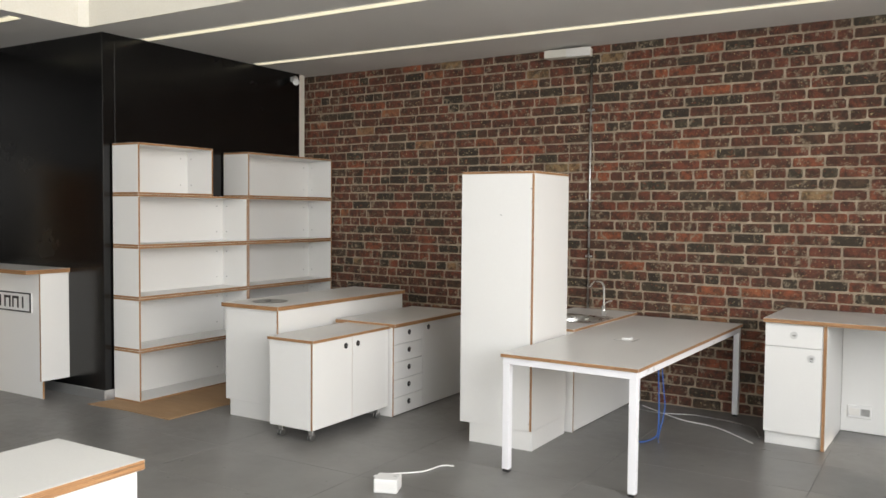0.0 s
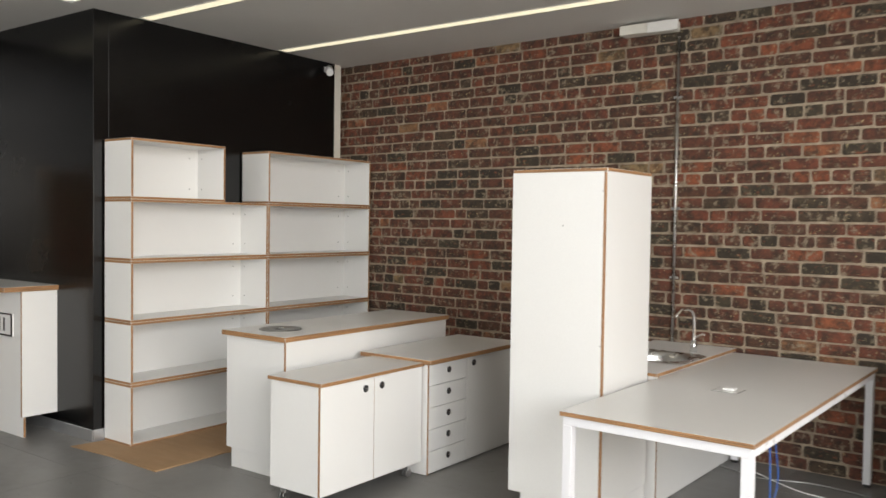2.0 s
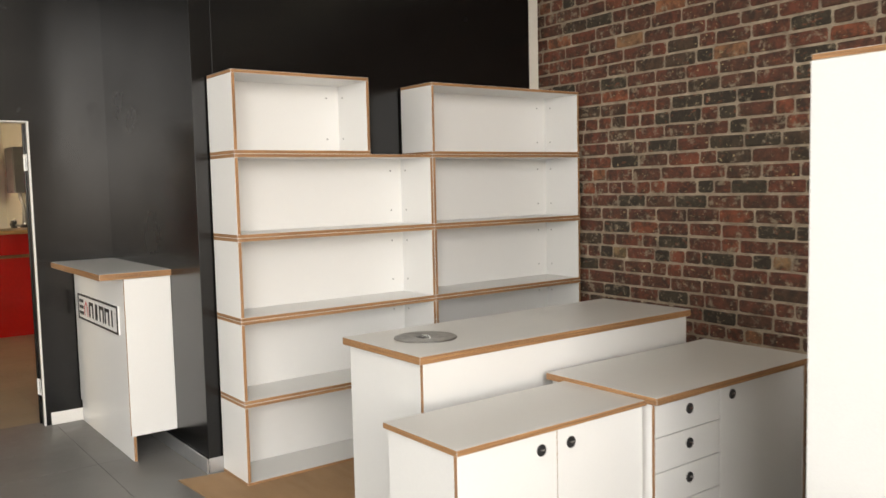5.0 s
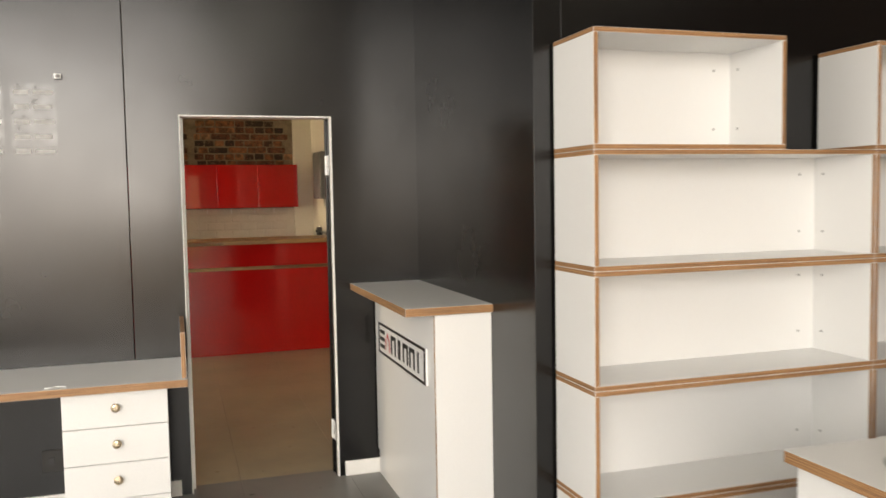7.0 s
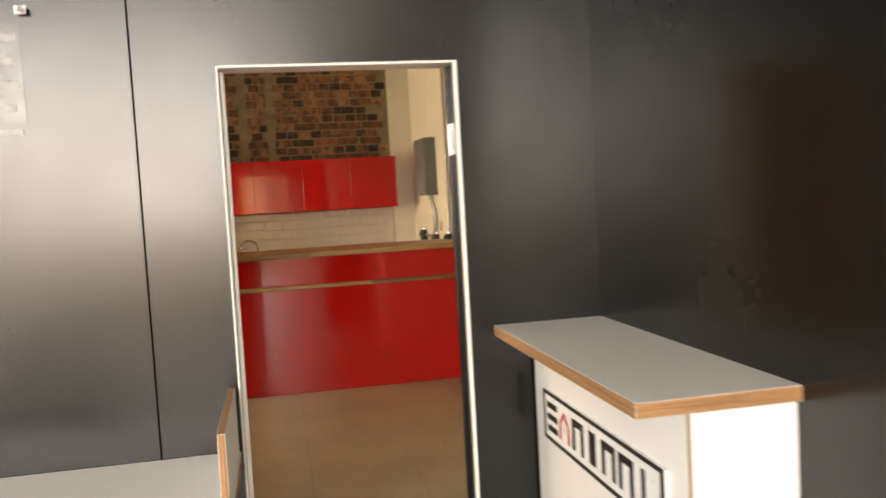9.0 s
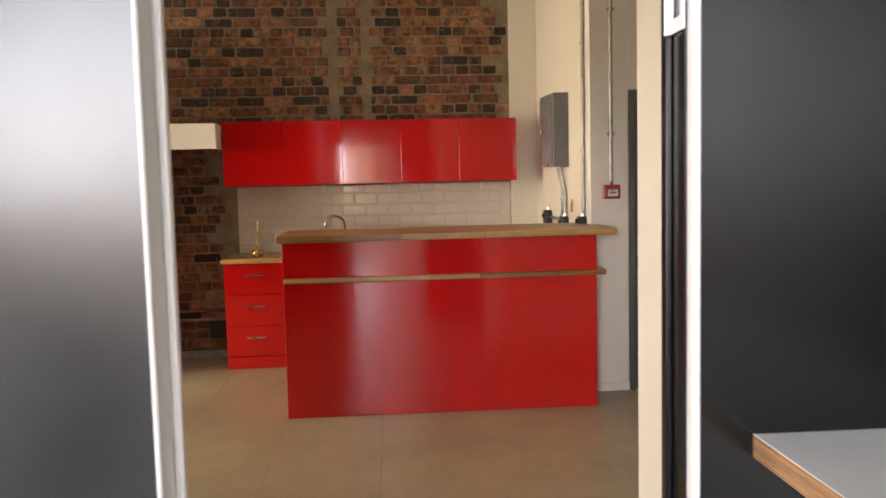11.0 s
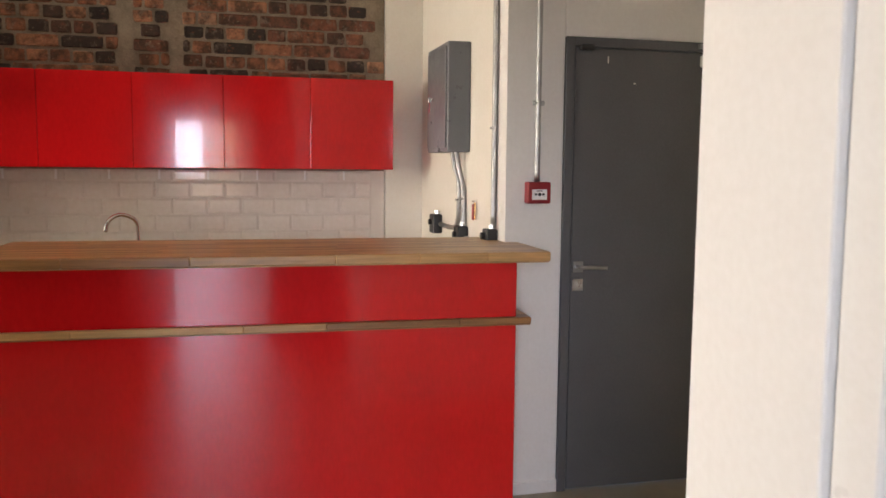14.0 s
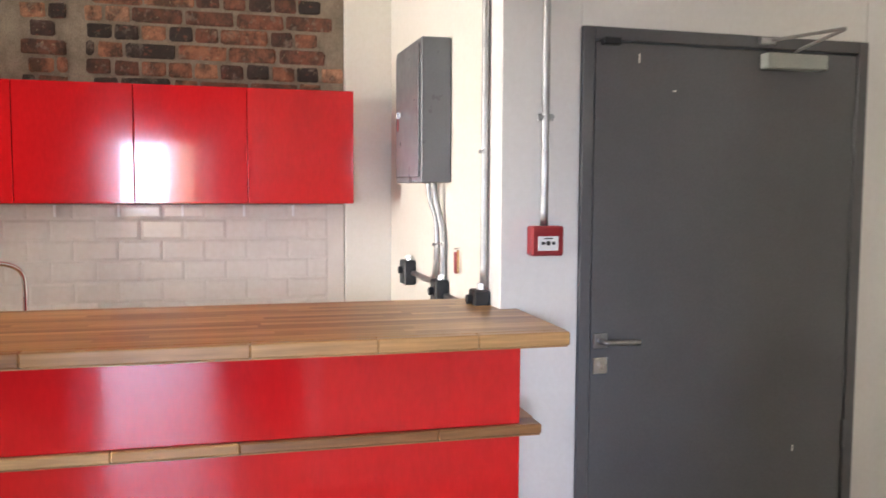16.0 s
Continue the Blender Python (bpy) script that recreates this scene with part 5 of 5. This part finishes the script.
def lay_bricks(parent, turn, u0, u1, z0, z1, course, bond, near, mats, seed, cuts=(), skip=lambda a, b, z: False, depth=0.009, joint=0.015):
    """Courses of bricks on a wall face. turn: the wall's pose (x along, -y out of the wall). near: the stretch whose bricks are single pieces."""
    r = random.Random(seed)
    stock = {}
    for w in (0.222, 0.106):
        for k in range(6):
            v, f = brick_shape(r, w, course - joint, depth)
            me = bpy.data.meshes.new("brick")
            me.from_pydata(v, [], f)
            me.materials.append(mats[0])
            stock[w, k] = me
    V, F, row, z = [], [], 0, z0
    while z + course - joint < z1:
        u = u0 - r.uniform(0.0, 0.11) - (0.117 if row % 2 else 0)
        while u < u1:
            w = 0.106 if bond(row, r) else 0.222
            a, b = u, u + w
            u = b + joint + r.uniform(-0.003, 0.004)
            if a < u0 or b > u1 or skip(a, b, z):
                continue
            cut = False
            for c0, c1 in cuts:
                if a < c1 and b > c0:
                    a, b, cut = (a, c0, True) if c0 - a > b - c1 else (c1, b, True)
            if b - a < 0.035:
                continue
            w = b - a if cut else w
            zz = z + r.uniform(-0.0025, 0.0025)
            m = turn @ Matrix.Translation((a, 0, zz)) @ Matrix.Rotation(r.uniform(-0.008, 0.008), 4, "Y")
            if near(a, zz) and not cut:
                ob = new("brick", stock[w, r.randrange(6)])
                ob.parent = parent
                ob.matrix_local = m
            else:
                v, f = brick_shape(r, w, course - joint, depth * r.uniform(0.7, 1.25))
                n = len(V)
                V += [tuple(m @ Vector(p)) for p in v]
                F += [tuple(n + i for i in q) for q in f]
        z += course
        row += 1
    me = bpy.data.meshes.new("brickwork")
    me.from_pydata(V, [], F)
    me.materials.append(mats[1])
    ob = new("brickwork", me)
    ob.parent = parent
    tagged(ob, kind="stuff")


lay_bricks(brick_wall, Matrix.Translation((0, BY, 0)), -7.1, 2.95, 0.01, CEIL + 0.02, 0.0865,
           lambda row, r: r.random() < (0.75 if row % 5 == 2 else 0.14),
           lambda u, z: -4.3 < u < -1.0 and 0.85 < z < 2.35, (BRICK_A, BRICK_A_REST), 21)
KTURN = Matrix.Translation((KX, 0, 0)) @ Matrix.Rotation(radians(90), 4, "Z")
lay_bricks(kbrick, KTURN, -2.1, 4.755, 0.01, KCEIL - 0.01, 0.083,
           lambda row, r: r.random() < (0.85 if row % 2 else 0.38),
           lambda u, z: (2.3 < u < 4.76 and 1.98 < z < 2.9) or (1.66 < u < 2.32 and z < 1.99), (BRICK_B, BRICK_B_REST), 33,
           cuts=((3.185, 3.275), (3.47, 3.55)), skip=lambda a, b, z: 2.30 < b and a < 4.77 and z < 1.95)

datum(0, 0)
# floor tiles


def floor_tiles(x0, x1, y0, y1, wx, wy, material):
    me = as_mesh("tile", block(0.001, wx - 0.001, 0.001, wy - 0.001, -0.0039, 0.0, 0.0006), material, (0, 0, 0))
    nx, ny = round((x1 - x0) / wx), round((y1 - y0) / wy)
    for i in range(nx):
        for k in range(ny):
            ob = new("tile", me)
            ob.parent = floor
            ob.location = (x0 + i * wx, y0 + k * wy, 0)


floor_tiles(-8.04, 3.36, -3.2, 7.6, 1.2, 0.6, FLOORTILE)
floor_tiles(-14.04, -8.04, -2.0, 7.6, 1.2, 0.6, FLOORTILE2)
